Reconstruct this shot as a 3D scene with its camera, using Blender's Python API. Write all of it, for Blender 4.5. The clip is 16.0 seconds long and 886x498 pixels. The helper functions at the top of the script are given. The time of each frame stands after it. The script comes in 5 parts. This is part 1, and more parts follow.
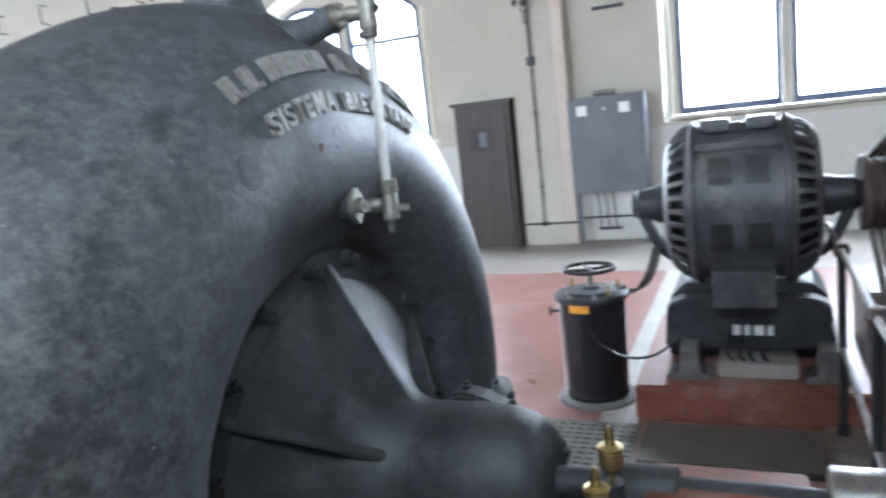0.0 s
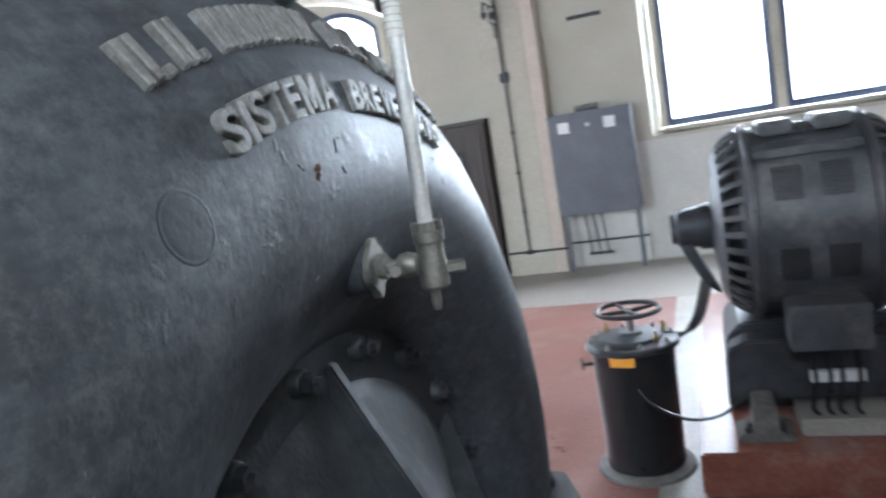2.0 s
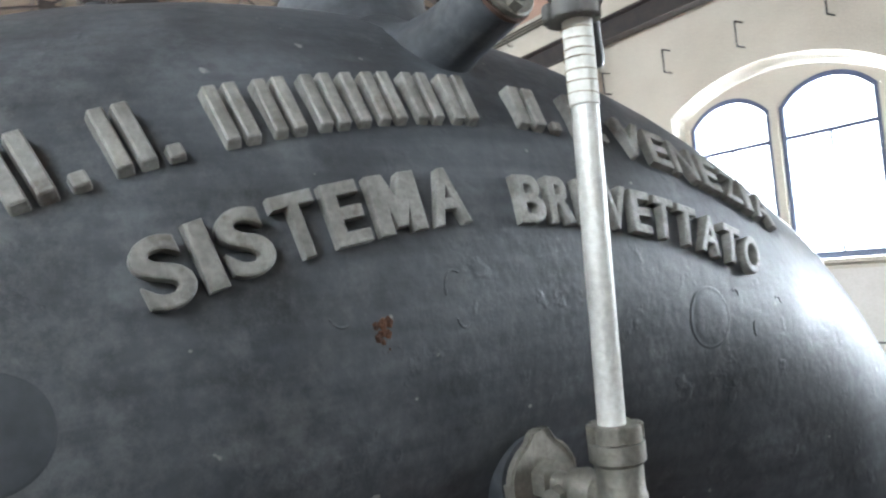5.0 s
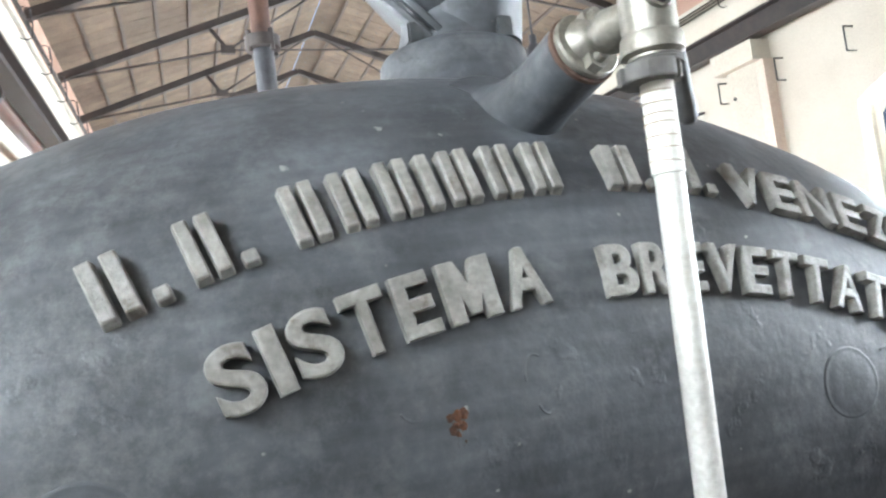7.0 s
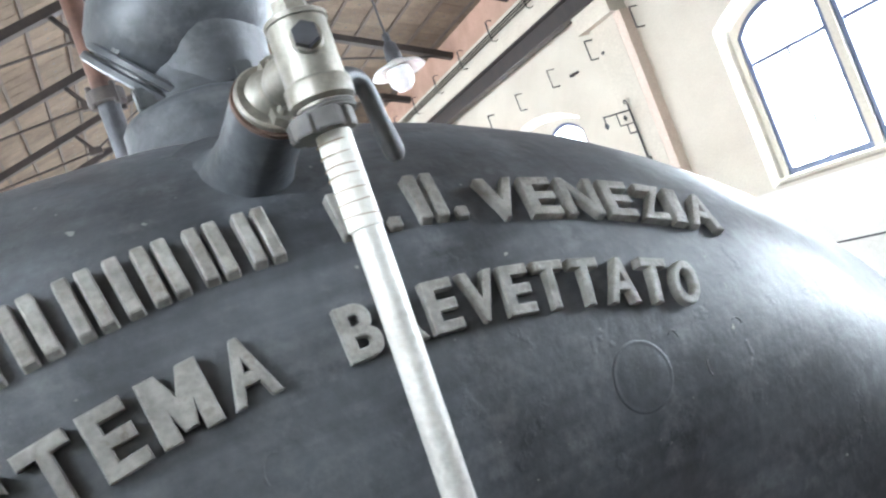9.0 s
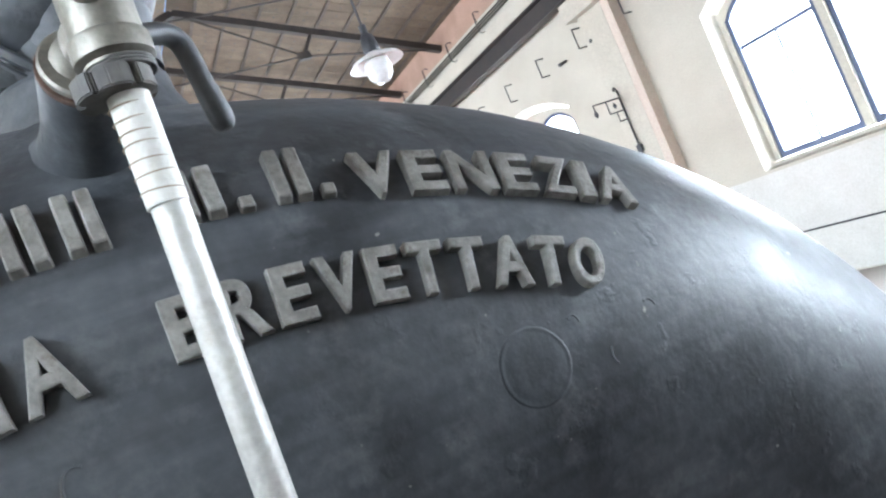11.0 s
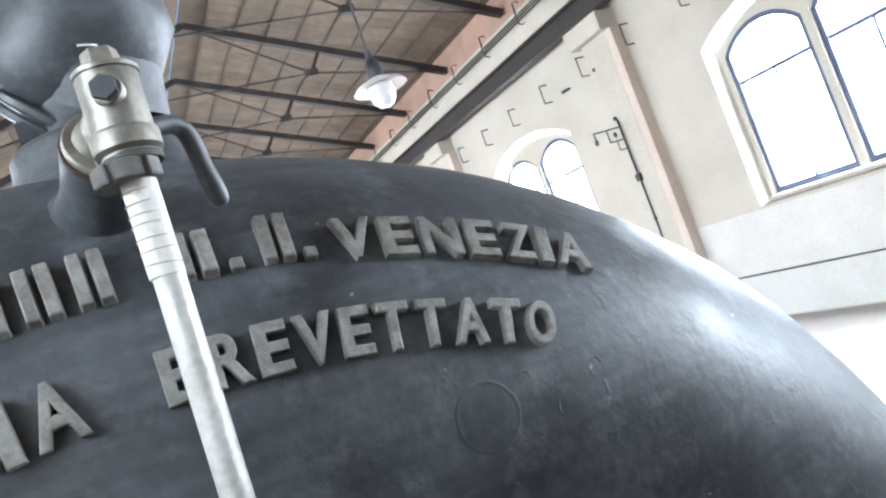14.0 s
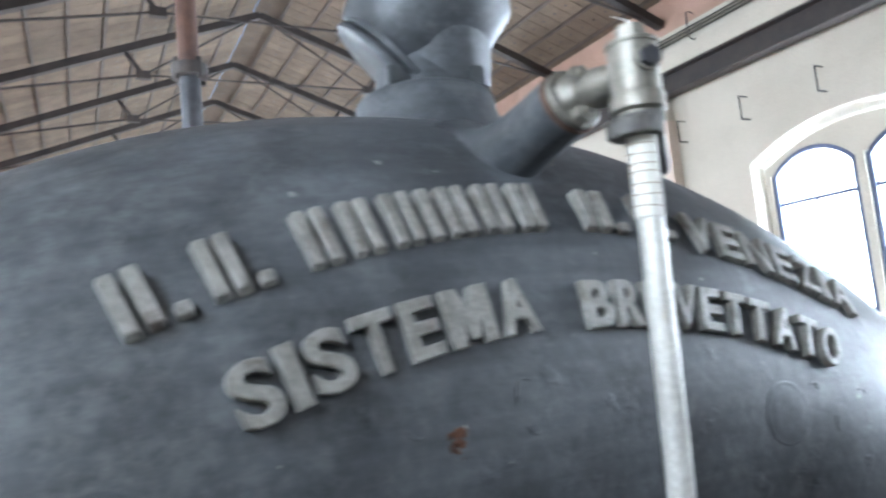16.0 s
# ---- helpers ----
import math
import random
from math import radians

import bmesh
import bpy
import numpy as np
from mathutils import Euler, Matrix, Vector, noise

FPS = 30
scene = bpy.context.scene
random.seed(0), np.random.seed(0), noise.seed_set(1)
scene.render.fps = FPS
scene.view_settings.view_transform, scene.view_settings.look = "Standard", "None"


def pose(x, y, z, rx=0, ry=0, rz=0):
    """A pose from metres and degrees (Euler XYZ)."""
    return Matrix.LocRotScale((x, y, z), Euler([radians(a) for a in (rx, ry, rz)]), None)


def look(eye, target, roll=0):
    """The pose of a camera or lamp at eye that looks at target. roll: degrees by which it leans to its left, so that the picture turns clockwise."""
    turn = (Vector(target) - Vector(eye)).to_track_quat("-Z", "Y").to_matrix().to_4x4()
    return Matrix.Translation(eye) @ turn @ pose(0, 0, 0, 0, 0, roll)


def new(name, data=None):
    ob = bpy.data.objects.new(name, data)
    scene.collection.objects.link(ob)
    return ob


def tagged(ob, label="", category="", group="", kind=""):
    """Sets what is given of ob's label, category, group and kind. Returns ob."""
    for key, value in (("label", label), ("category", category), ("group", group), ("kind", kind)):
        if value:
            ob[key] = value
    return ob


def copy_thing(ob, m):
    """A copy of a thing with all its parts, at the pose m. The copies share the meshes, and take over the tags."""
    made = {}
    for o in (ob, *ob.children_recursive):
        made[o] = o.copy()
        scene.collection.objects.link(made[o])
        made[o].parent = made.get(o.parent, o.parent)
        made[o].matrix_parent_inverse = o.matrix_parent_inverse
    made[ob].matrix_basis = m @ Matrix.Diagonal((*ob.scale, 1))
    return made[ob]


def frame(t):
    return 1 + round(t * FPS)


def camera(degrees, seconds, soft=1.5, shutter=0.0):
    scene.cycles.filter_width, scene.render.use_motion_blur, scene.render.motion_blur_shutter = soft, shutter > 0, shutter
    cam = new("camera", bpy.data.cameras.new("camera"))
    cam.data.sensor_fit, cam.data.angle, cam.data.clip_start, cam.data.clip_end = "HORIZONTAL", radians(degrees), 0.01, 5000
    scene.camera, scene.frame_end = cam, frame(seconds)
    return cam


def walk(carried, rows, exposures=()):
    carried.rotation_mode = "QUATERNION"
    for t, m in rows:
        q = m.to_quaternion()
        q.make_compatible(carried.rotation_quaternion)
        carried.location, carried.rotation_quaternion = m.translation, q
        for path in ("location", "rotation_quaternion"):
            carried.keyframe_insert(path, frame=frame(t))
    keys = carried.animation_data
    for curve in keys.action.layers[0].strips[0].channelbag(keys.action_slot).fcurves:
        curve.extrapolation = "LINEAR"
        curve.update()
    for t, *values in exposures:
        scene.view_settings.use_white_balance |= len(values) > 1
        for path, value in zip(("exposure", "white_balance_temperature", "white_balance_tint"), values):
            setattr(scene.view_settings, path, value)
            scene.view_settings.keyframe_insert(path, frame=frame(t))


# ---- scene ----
cam = camera(63.42, 16.0, 2.3, 0.4)
PATH = [
    (0, (2.516, 0.085, 1.840), (24.12, -10.04, -6.52)),
    (0.5, (2.355, 0.137, 1.871), (13.43, -11.34, -4.14)),
    (1, (2.171, 0.275, 1.887), (11.13, -9.11, -4.90)),
    (1.5, (2.029, 0.516, 1.833), (14.17, -8.64, -7.38)),
    (2, (1.977, 0.803, 1.818), (20.61, -8.20, -9.52)),
    (2.5, (1.962, 1.042, 1.804), (35.77, -4.34, -6.29)),
    (3, (1.926, 1.183, 1.834), (43.16, -1.64, -9.10)),
    (5.5, (2.058, 1.488, 1.870), (63.54, 2.01, -2.68)),
    (6, (2.067, 1.502, 1.903), (71.06, 2.02, -2.24)),
    (6.5, (2.056, 1.518, 1.905), (71.56, 4.32, -4.50)),
    (7, (2.067, 1.555, 1.925), (70.10, 3.76, -7.40)),
    (7.5, (2.075, 1.602, 1.929), (69.93, 4.68, -10.86)),
    (8, (2.074, 1.666, 1.941), (66.13, 3.03, -14.27)),
    (8.5, (2.085, 1.711, 1.942), (65.23, 2.73, -17.76)),
    (9, (2.089, 1.777, 1.951), (64.46, 2.00, -20.59)),
    (9.5, (2.079, 1.820, 1.944), (63.64, 2.19, -20.05)),
    (10, (2.068, 1.877, 1.919), (65.02, 2.15, -22.26)),
    (12.5, (2.060, 1.939, 1.881), (64.26, 1.27, -21.98)),
    (13, (2.048, 1.920, 1.905), (65.66, 1.97, -20.75)),
    (13.5, (2.107, 1.940, 1.931), (65.53, 2.55, -21.86)),
    (14, (2.174, 1.932, 1.920), (64.19, 2.95, -20.02)),
    (14.5, (2.194, 1.877, 1.911), (63.73, 3.54, -16.28)),
    (15, (2.166, 1.750, 1.911), (62.88, 4.49, -10.39)),
    (15.5, (2.121, 1.629, 1.920), (59.45, 5.67, -9.57)),
    (16, (2.073, 1.448, 1.919), (62.48, 6.23, -5.66)),
]
walk(cam, [(t, pose(*eye, 90 + pitch, 0, yaw) @ pose(0, 0, 0, 0, 0, roll)) for t, eye, (yaw, pitch, roll) in PATH],
     exposures=[(0.0, 0.55, 5450, 8), (1.0, 0.45, 5450, 8), (2.0, 0.25, 5600, 8), (3.0, 0.4, 5900, 8), (5.5, 0.85, 5950, 8), (7.0, 1.4, 6000, 8), (8.0, 1.35, 5950, 8), (10.0, 1.0, 5750, 8), (12.5, 0.92, 5700, 8), (14.0, 0.95, 5700, 8), (16.0, 0.85, 5550, 8)])

# ---------- world and light ----------
world = bpy.data.worlds.new("sky")
scene.world = world
world.use_nodes = True
wn = world.node_tree.nodes
sky = wn.new("ShaderNodeTexSky")
sky.sky_type = "NISHITA"
sky.sun_disc = False
sky.sun_elevation, sky.sun_rotation = radians(42), radians(20)
world.node_tree.links.new(sky.outputs[0], wn["Background"].inputs[0])
wn["Background"].inputs[1].default_value = 0.15

sun = new("sun", bpy.data.lights.new("sun", "SUN"))
sun.data.energy, sun.data.angle, sun.data.color = 1.0, radians(12), (1.0, 0.96, 0.9)
sun.matrix_world = look((0, 30, 28), (0, 0, 0))


def window_lamp(x, y, z, w, h, toward, power):
    lamp = new("window_daylight", bpy.data.lights.new("window_daylight", "AREA"))
    lamp.data.shape, lamp.data.size, lamp.data.size_y = "RECTANGLE", w, h
    lamp.data.energy, lamp.data.color = power, (0.93, 0.97, 1.0)
    lamp.matrix_world = look((x, y, z), (x, y + toward, z))


NORTH, SOUTH = 9.8, -0.35   # inner faces of the long walls
WINDOWS_NORTH = [2.91 + 6.05 * k for k in (-4, -3, -2, -1, 0)]
for wx in WINDOWS_NORTH:
    window_lamp(wx, NORTH + 0.34, 2.8, 2.7, 2.46, -1, 700)
# unseen windows mirrored from the north wall, added to light the casing
UNSEEN_SOUTH = WINDOWS_NORTH[:4]
for wx in UNSEEN_SOUTH:
    window_lamp(wx, SOUTH - 0.34, 2.8, 2.7, 2.46, 1, 400)
FILL_SOUTH = WINDOWS_NORTH[4]   # unseen high opening, added to light the pump's crown from above
window_lamp(FILL_SOUTH, SOUTH - 0.34, 3.55, 2.6, 0.85, 1, 230)


# bright overcast sky outside the windows
M_SKY = bpy.data.materials.new("overcast_sky")
M_SKY.use_nodes = True
_em = M_SKY.node_tree.nodes.new("ShaderNodeEmission")
_em.inputs[0].default_value, _em.inputs[1].default_value = (0.95, 0.98, 1.0, 1), 5.0
M_SKY.node_tree.links.new(_em.outputs[0], M_SKY.node_tree.nodes["Material Output"].inputs[0])
for by in (24.0, -15.0):
    bm = bmesh.new()
    bmesh.ops.create_grid(bm, x_segments=1, y_segments=1, size=1, matrix=Matrix.Translation((-7, by, 10)) @ Euler((radians(90), 0, 0)).to_matrix().to_4x4() @ Matrix.Diagonal((60, 16, 1, 1)))
    me = bpy.data.meshes.new("backdrop")
    bm.to_mesh(me)
    bm.free()
    me.materials.append(M_SKY)
    tagged(new("backdrop", me), "bright overcast sky outside the windows", "sky", kind="structure")


# ---------- materials ----------
def mat(name, a, b, rough=0.5, metal=0.0, scale=6.0, bump=0.1, fine=90.0, spread=(0.35, 0.65), stain=None,
        stain_at=(0.6, 0.7), stain_scale=2.0, rough2=None, dist=0.01, stretch=(1, 1, 1), island=0.0, weather=False):
    m = bpy.data.materials.new(name)
    m.use_nodes = True
    n, link = m.node_tree.nodes, m.node_tree.links.new
    p = n["Principled BSDF"]
    tc = n.new("ShaderNodeTexCoord")
    mp = n.new("ShaderNodeMapping")
    mp.inputs["Scale"].default_value = stretch
    link(tc.outputs["Object"], mp.inputs[0])
    big = n.new("ShaderNodeTexNoise")
    big.inputs["Scale"].default_value, big.inputs["Detail"].default_value = scale, 8
    big.inputs["Roughness"].default_value = 0.62
    link(mp.outputs[0], big.inputs["Vector"])
    small = n.new("ShaderNodeTexNoise")
    small.inputs["Scale"].default_value, small.inputs["Detail"].default_value = fine, 5
    link(mp.outputs[0], small.inputs["Vector"])
    ramp = n.new("ShaderNodeValToRGB")
    ramp.color_ramp.elements[0].position, ramp.color_ramp.elements[1].position = spread
    ramp.color_ramp.elements[0].color, ramp.color_ramp.elements[1].color = (*a, 1), (*b, 1)
    link(big.outputs[0], ramp.inputs[0])
    colour = ramp.outputs[0]
    mix = n.new("ShaderNodeMixRGB")
    mix.blend_type, mix.inputs[0].default_value = "OVERLAY", 0.35
    link(colour, mix.inputs[1])
    link(small.outputs[0], mix.inputs[2])
    colour = mix.outputs[0]
    if stain:
        st = n.new("ShaderNodeTexNoise")
        st.inputs["Scale"].default_value, st.inputs["Detail"].default_value = stain_scale, 9
        st.inputs["Roughness"].default_value = 0.7
        link(mp.outputs[0], st.inputs["Vector"])
        sr = n.new("ShaderNodeValToRGB")
        sr.color_ramp.elements[0].position, sr.color_ramp.elements[1].position = stain_at
        link(st.outputs[0], sr.inputs[0])
        sm = n.new("ShaderNodeMixRGB")
        link(sr.outputs[0], sm.inputs[0])
        link(colour, sm.inputs[1])
        sm.inputs[2].default_value = (*stain, 1)
        colour = sm.outputs[0]
    if weather:
        # chalky, flaking paint in patches, paler and denser towards low y
        sx = n.new("ShaderNodeSeparateXYZ")
        link(tc.outputs["Object"], sx.inputs[0])
        g = n.new("ShaderNodeMapRange")
        g.inputs[1].default_value, g.inputs[2].default_value = 2.0, 0.9
        link(sx.outputs[1], g.inputs[0])
        fl = n.new("ShaderNodeTexNoise")
        fl.inputs["Scale"].default_value, fl.inputs["Detail"].default_value, fl.inputs["Roughness"].default_value = 17, 14, 0.86
        link(mp.outputs[0], fl.inputs["Vector"])
        fr = n.new("ShaderNodeMapRange")
        fr.inputs[1].default_value, fr.inputs[2].default_value = 0.47, 0.66
        link(fl.outputs[0], fr.inputs[0])
        mu = n.new("ShaderNodeMath")
        mu.operation = "MULTIPLY"
        link(g.outputs[0], mu.inputs[0])
        link(fr.outputs[0], mu.inputs[1])
        # brush marks in the paint, lying along the crown
        bm_map = n.new("ShaderNodeMapping")
        bm_map.inputs["Scale"].default_value = (55, 5, 55)
        link(tc.outputs["Object"], bm_map.inputs[0])
        brush = n.new("ShaderNodeTexNoise")
        brush.inputs["Scale"].default_value, brush.inputs["Detail"].default_value = 1.0, 6
        link(bm_map.outputs[0], brush.inputs["Vector"])
        bo = n.new("ShaderNodeMixRGB")
        bo.blend_type, bo.inputs[0].default_value = "OVERLAY", 0.55
        link(colour, bo.inputs[1])
        link(brush.outputs[0], bo.inputs[2])
        colour = bo.outputs[0]
        # small bare chips where the paint has come off
        chip = n.new("ShaderNodeTexNoise")
        chip.inputs["Scale"].default_value, chip.inputs["Detail"].default_value = 46, 2
        link(mp.outputs[0], chip.inputs["Vector"])
        cr = n.new("ShaderNodeMapRange")
        cr.inputs[1].default_value, cr.inputs[2].default_value = 0.75, 0.78
        link(chip.outputs[0], cr.inputs[0])
        cm = n.new("ShaderNodeMixRGB")
        link(cr.outputs[0], cm.inputs[0])
        link(colour, cm.inputs[1])
        cm.inputs[2].default_value = (0.24, 0.235, 0.22, 1)
        colour = cm.outputs[0]
        wm = n.new("ShaderNodeMixRGB")
        link(mu.outputs[0], wm.inputs[0])
        link(colour, wm.inputs[1])
        wm.inputs[2].default_value = (0.19, 0.195, 0.195, 1)
        colour = wm.outputs[0]
    if island:
        gi = n.new("ShaderNodeNewGeometry")
        mr = n.new("ShaderNodeMapRange")
        mr.inputs[3].default_value, mr.inputs[4].default_value = 1 - island, 1 + island * 0.5
        link(gi.outputs["Random Per Island"], mr.inputs[0])
        im = n.new("ShaderNodeMixRGB")
        im.blend_type, im.inputs[0].default_value = "MULTIPLY", 1
        link(colour, im.inputs[1])
        link(mr.outputs[0], im.inputs[2])
        colour = im.outputs[0]
    link(colour, p.inputs["Base Color"])
    rr = n.new("ShaderNodeMapRange")
    rr.inputs[1].default_value, rr.inputs[2].default_value = 0.3, 0.7
    rr.inputs[3].default_value, rr.inputs[4].default_value = rough, rough2 if rough2 is not None else min(1, rough + 0.15)
    link(big.outputs[0], rr.inputs[0])
    link(rr.outputs[0], p.inputs["Roughness"])
    p.inputs["Metallic"].default_value = metal
    if bump:
        add = n.new("ShaderNodeMath")
        add.operation = "MULTIPLY_ADD"
        add.inputs[1].default_value = 0.4
        link(small.outputs[0], add.inputs[0])
        link(big.outputs[0], add.inputs[2])
        top = None
        if weather:
            bl = n.new("ShaderNodeTexNoise")
            bl.inputs["Scale"].default_value, bl.inputs["Detail"].default_value = 24, 4
            link(mp.outputs[0], bl.inputs["Vector"])
            br = n.new("ShaderNodeMapRange")
            br.inputs[1].default_value, br.inputs[2].default_value = 0.63, 0.72
            link(bl.outputs[0], br.inputs[0])
            top = n.new("ShaderNodeBump")
            top.inputs["Strength"].default_value, top.inputs["Distance"].default_value = 0.2, 0.004
            link(br.outputs[0], top.inputs["Height"])
        bp = n.new("ShaderNodeBump")
        if top:
            link(top.outputs[0], bp.inputs["Normal"])
        bp.inputs["Strength"].default_value, bp.inputs["Distance"].default_value = bump, dist
        link(add.outputs[0], bp.inputs["Height"])
        link(bp.outputs[0], p.inputs["Normal"])
    return m


M_PUMP = mat("pump_paint", (0.034, 0.037, 0.041), (0.074, 0.079, 0.086), 0.4, 0.0, 8.0, 0.2, 60, stain=(0.105, 0.11, 0.115),
             stain_at=(0.53, 0.74), stain_scale=15.0, rough2=0.6, dist=0.012, weather=True)
M_PUMPDARK = mat("plug_paint", (0.03, 0.033, 0.037), (0.06, 0.065, 0.071), 0.45, 0.0, 12.0, 0.2, 70, rough2=0.62)
M_COVER = mat("cover_paint", (0.024, 0.0265, 0.028), (0.052, 0.056, 0.058), 0.42, 0.0, 7.0, 0.3, 90, stain=(0.085, 0.088, 0.086), stain_at=(0.52, 0.72), stain_scale=9.0, rough2=0.62)
M_LETTER = mat("letter_paint", (0.15, 0.142, 0.126), (0.27, 0.258, 0.235), 0.36, 0.0, 30.0, 0.4, 160, stain=(0.1, 0.076, 0.056),
               stain_at=(0.54, 0.7), stain_scale=28.0)
M_BLACK = mat("black_enamel", (0.008, 0.008, 0.009), (0.018, 0.018, 0.02), 0.25, 0.0, 6.0, 0.08, 60)
M_IRON = mat("dark_iron", (0.02, 0.021, 0.024), (0.05, 0.05, 0.055), 0.45, 0.0, 9.0, 0.25, 80)
M_LEVER = mat("worn_grey_iron", (0.075, 0.077, 0.08), (0.13, 0.132, 0.135), 0.42, 0.2, 14.0, 0.2, 120)
M_MOTOR = mat("motor_paint", (0.045, 0.045, 0.05), (0.085, 0.084, 0.09), 0.42, 0.0, 5.0, 0.15, 60, stain=(0.17, 0.155, 0.145), stain_at=(0.5, 0.75), stain_scale=4.0)
M_STEEL = mat("bare_steel", (0.35, 0.34, 0.32), (0.55, 0.54, 0.52), 0.3, 0.9, 12.0, 0.12, 120)
M_BRASS = mat("nickel_brass", (0.2, 0.188, 0.16), (0.31, 0.29, 0.25), 0.44, 0.66, 25.0, 0.2, 150, stain=(0.12, 0.1, 0.075), stain_at=(0.56, 0.75), stain_scale=25, rough2=0.55)
M_RAIL = mat("worn_rail", (0.17, 0.15, 0.135), (0.3, 0.28, 0.26), 0.38, 0.55, 14.0, 0.15, 120, stain=(0.12, 0.08, 0.06), stain_at=(0.52, 0.7), stain_scale=12)
M_GOLD = mat("yellow_brass", (0.42, 0.3, 0.12), (0.6, 0.46, 0.22), 0.3, 0.9, 20.0, 0.1, 120)
M_PIPE = mat("silver_pipe", (0.5, 0.485, 0.45), (0.66, 0.645, 0.6), 0.36, 0.2, 16.0, 0.3, 140, stain=(0.42, 0.37, 0.3), stain_at=(0.58, 0.74), stain_scale=35)
M_TAPE = mat("sealing_tape", (0.66, 0.64, 0.58), (0.78, 0.76, 0.7), 0.6, 0.0, 30.0, 0.3, 200, stain=(0.7, 0.55, 0.35), stain_at=(0.66, 0.8), stain_scale=40)
M_DUSTY = mat("dusty_iron", (0.09, 0.085, 0.08), (0.2, 0.19, 0.17), 0.6, 0.0, 9.0, 0.2, 80)
M_DARKFLAT = mat("dark_flat_iron", (0.02, 0.02, 0.019), (0.042, 0.041, 0.037), 0.5, 0.2, 4.0, 0.15, 60)
M_REDGUARD = mat("red_brown_paint", (0.13, 0.045, 0.025), (0.22, 0.085, 0.05), 0.3, 0.0, 5.0, 0.1, 60)
M_RUST = mat("rust", (0.035, 0.015, 0.008), (0.11, 0.045, 0.02), 0.85, 0.0, 60.0, 0.6, 200)
M_TAPEEDGE = mat("tape_edge", (0.3, 0.23, 0.15), (0.42, 0.34, 0.24), 0.7, 0.0, 40.0, 0.2, 200)
M_GASKET = mat("rubber_gasket", (0.08, 0.05, 0.036), (0.15, 0.09, 0.065), 0.8, 0.0, 40.0, 0.3, 200)
M_WALL = mat("cream_plaster", (0.47, 0.44, 0.365), (0.54, 0.512, 0.432), 0.85, 0.0, 1.2, 0.12, 60, stain=(0.41, 0.378, 0.31), stain_at=(0.62, 0.85), stain_scale=0.8)
M_DADO = mat("dado_plaster", (0.58, 0.57, 0.53), (0.65, 0.64, 0.6), 0.8, 0.0, 1.5, 0.12, 60, stain=(0.48, 0.465, 0.41), stain_at=(0.62, 0.85))
M_PINK = mat("pink_render", (0.36, 0.235, 0.175), (0.45, 0.3, 0.23), 0.9, 0.0, 2.0, 0.2, 50, stain=(0.45, 0.3, 0.24))
M_TRIM = mat("beige_render", (0.56, 0.475, 0.4), (0.62, 0.54, 0.46), 0.85, 0.0, 2.0, 0.15, 50)
M_FLOOR = mat("red_floor", (0.2, 0.085, 0.066), (0.3, 0.145, 0.118), 0.26, 0.0, 1.6, 0.06, 40, stain=(0.34, 0.22, 0.19), stain_at=(0.5, 0.75), stain_scale=1.2, rough2=0.5)
M_GREYFLOOR = mat("grey_floor", (0.27, 0.24, 0.21), (0.35, 0.32, 0.28), 0.3, 0.0, 1.4, 0.06, 40, rough2=0.5)
M_PAD = mat("dusty_pad", (0.16, 0.135, 0.11), (0.26, 0.225, 0.19), 0.5, 0.0, 5.0, 0.2, 50, stain=(0.1, 0.075, 0.06))
M_PLATE = mat("floor_plate", (0.13, 0.125, 0.1), (0.19, 0.18, 0.15), 0.45, 0.3, 4.0, 0.15, 60)
M_PLINTH = mat("red_plinth", (0.19, 0.058, 0.04), (0.3, 0.125, 0.09), 0.32, 0.0, 2.5, 0.12, 40, stain=(0.36, 0.25, 0.22), stain_at=(0.52, 0.7), stain_scale=2.5)
M_CONC_GLARE = mat("concrete_and_glare", (0.33, 0.31, 0.27), (0.43, 0.41, 0.37), 0.35, 0.0, 3.0, 0.2, 50)
M_WOODD = mat("dark_wood", (0.034, 0.025, 0.02), (0.066, 0.047, 0.037), 0.45, 0.0, 4.0, 0.15, 60, stretch=(6, 6, 0.7))
M_GREYCAB = mat("grey_cabinet", (0.1, 0.108, 0.125), (0.14, 0.15, 0.17), 0.4, 0.0, 2.0, 0.05, 60)
M_WHITE = mat("white_face", (0.75, 0.75, 0.74), (0.85, 0.85, 0.84), 0.4, 0.0, 20, 0.02, 80)
M_ORANGE = mat("orange_label", (0.75, 0.3, 0.02), (0.85, 0.38, 0.05), 0.5, 0.0, 20, 0.02, 80)
M_FRAME = mat("blue_frame", (0.035, 0.05, 0.1), (0.06, 0.08, 0.15), 0.4, 0.0, 5.0, 0.05, 60)
M_ROOFTILE = mat("roof_tile", (0.108, 0.083, 0.058), (0.16, 0.124, 0.088), 0.85, 0.0, 3.0, 0.3, 40, island=0.2)
M_STEELDARK = mat("truss_steel", (0.022, 0.019, 0.018), (0.045, 0.036, 0.031), 0.55, 0.0, 4.0, 0.15, 50)
M_PURLIN = mat("purlin_steel", (0.055, 0.045, 0.036), (0.1, 0.08, 0.062), 0.6, 0.0, 4.0, 0.15, 50)
M_RUSTPIPE = mat("brown_pipe", (0.05, 0.024, 0.017), (0.09, 0.045, 0.03), 0.5, 0.0, 6.0, 0.15, 60)
M_OCHRE = mat("ochre_paint", (0.055, 0.038, 0.022), (0.095, 0.068, 0.04), 0.5, 0.0, 6.0, 0.15, 60)
M_ROPE = mat("drive_rope", (0.1, 0.085, 0.075), (0.17, 0.15, 0.13), 0.9, 0.0, 20.0, 0.5, 120)
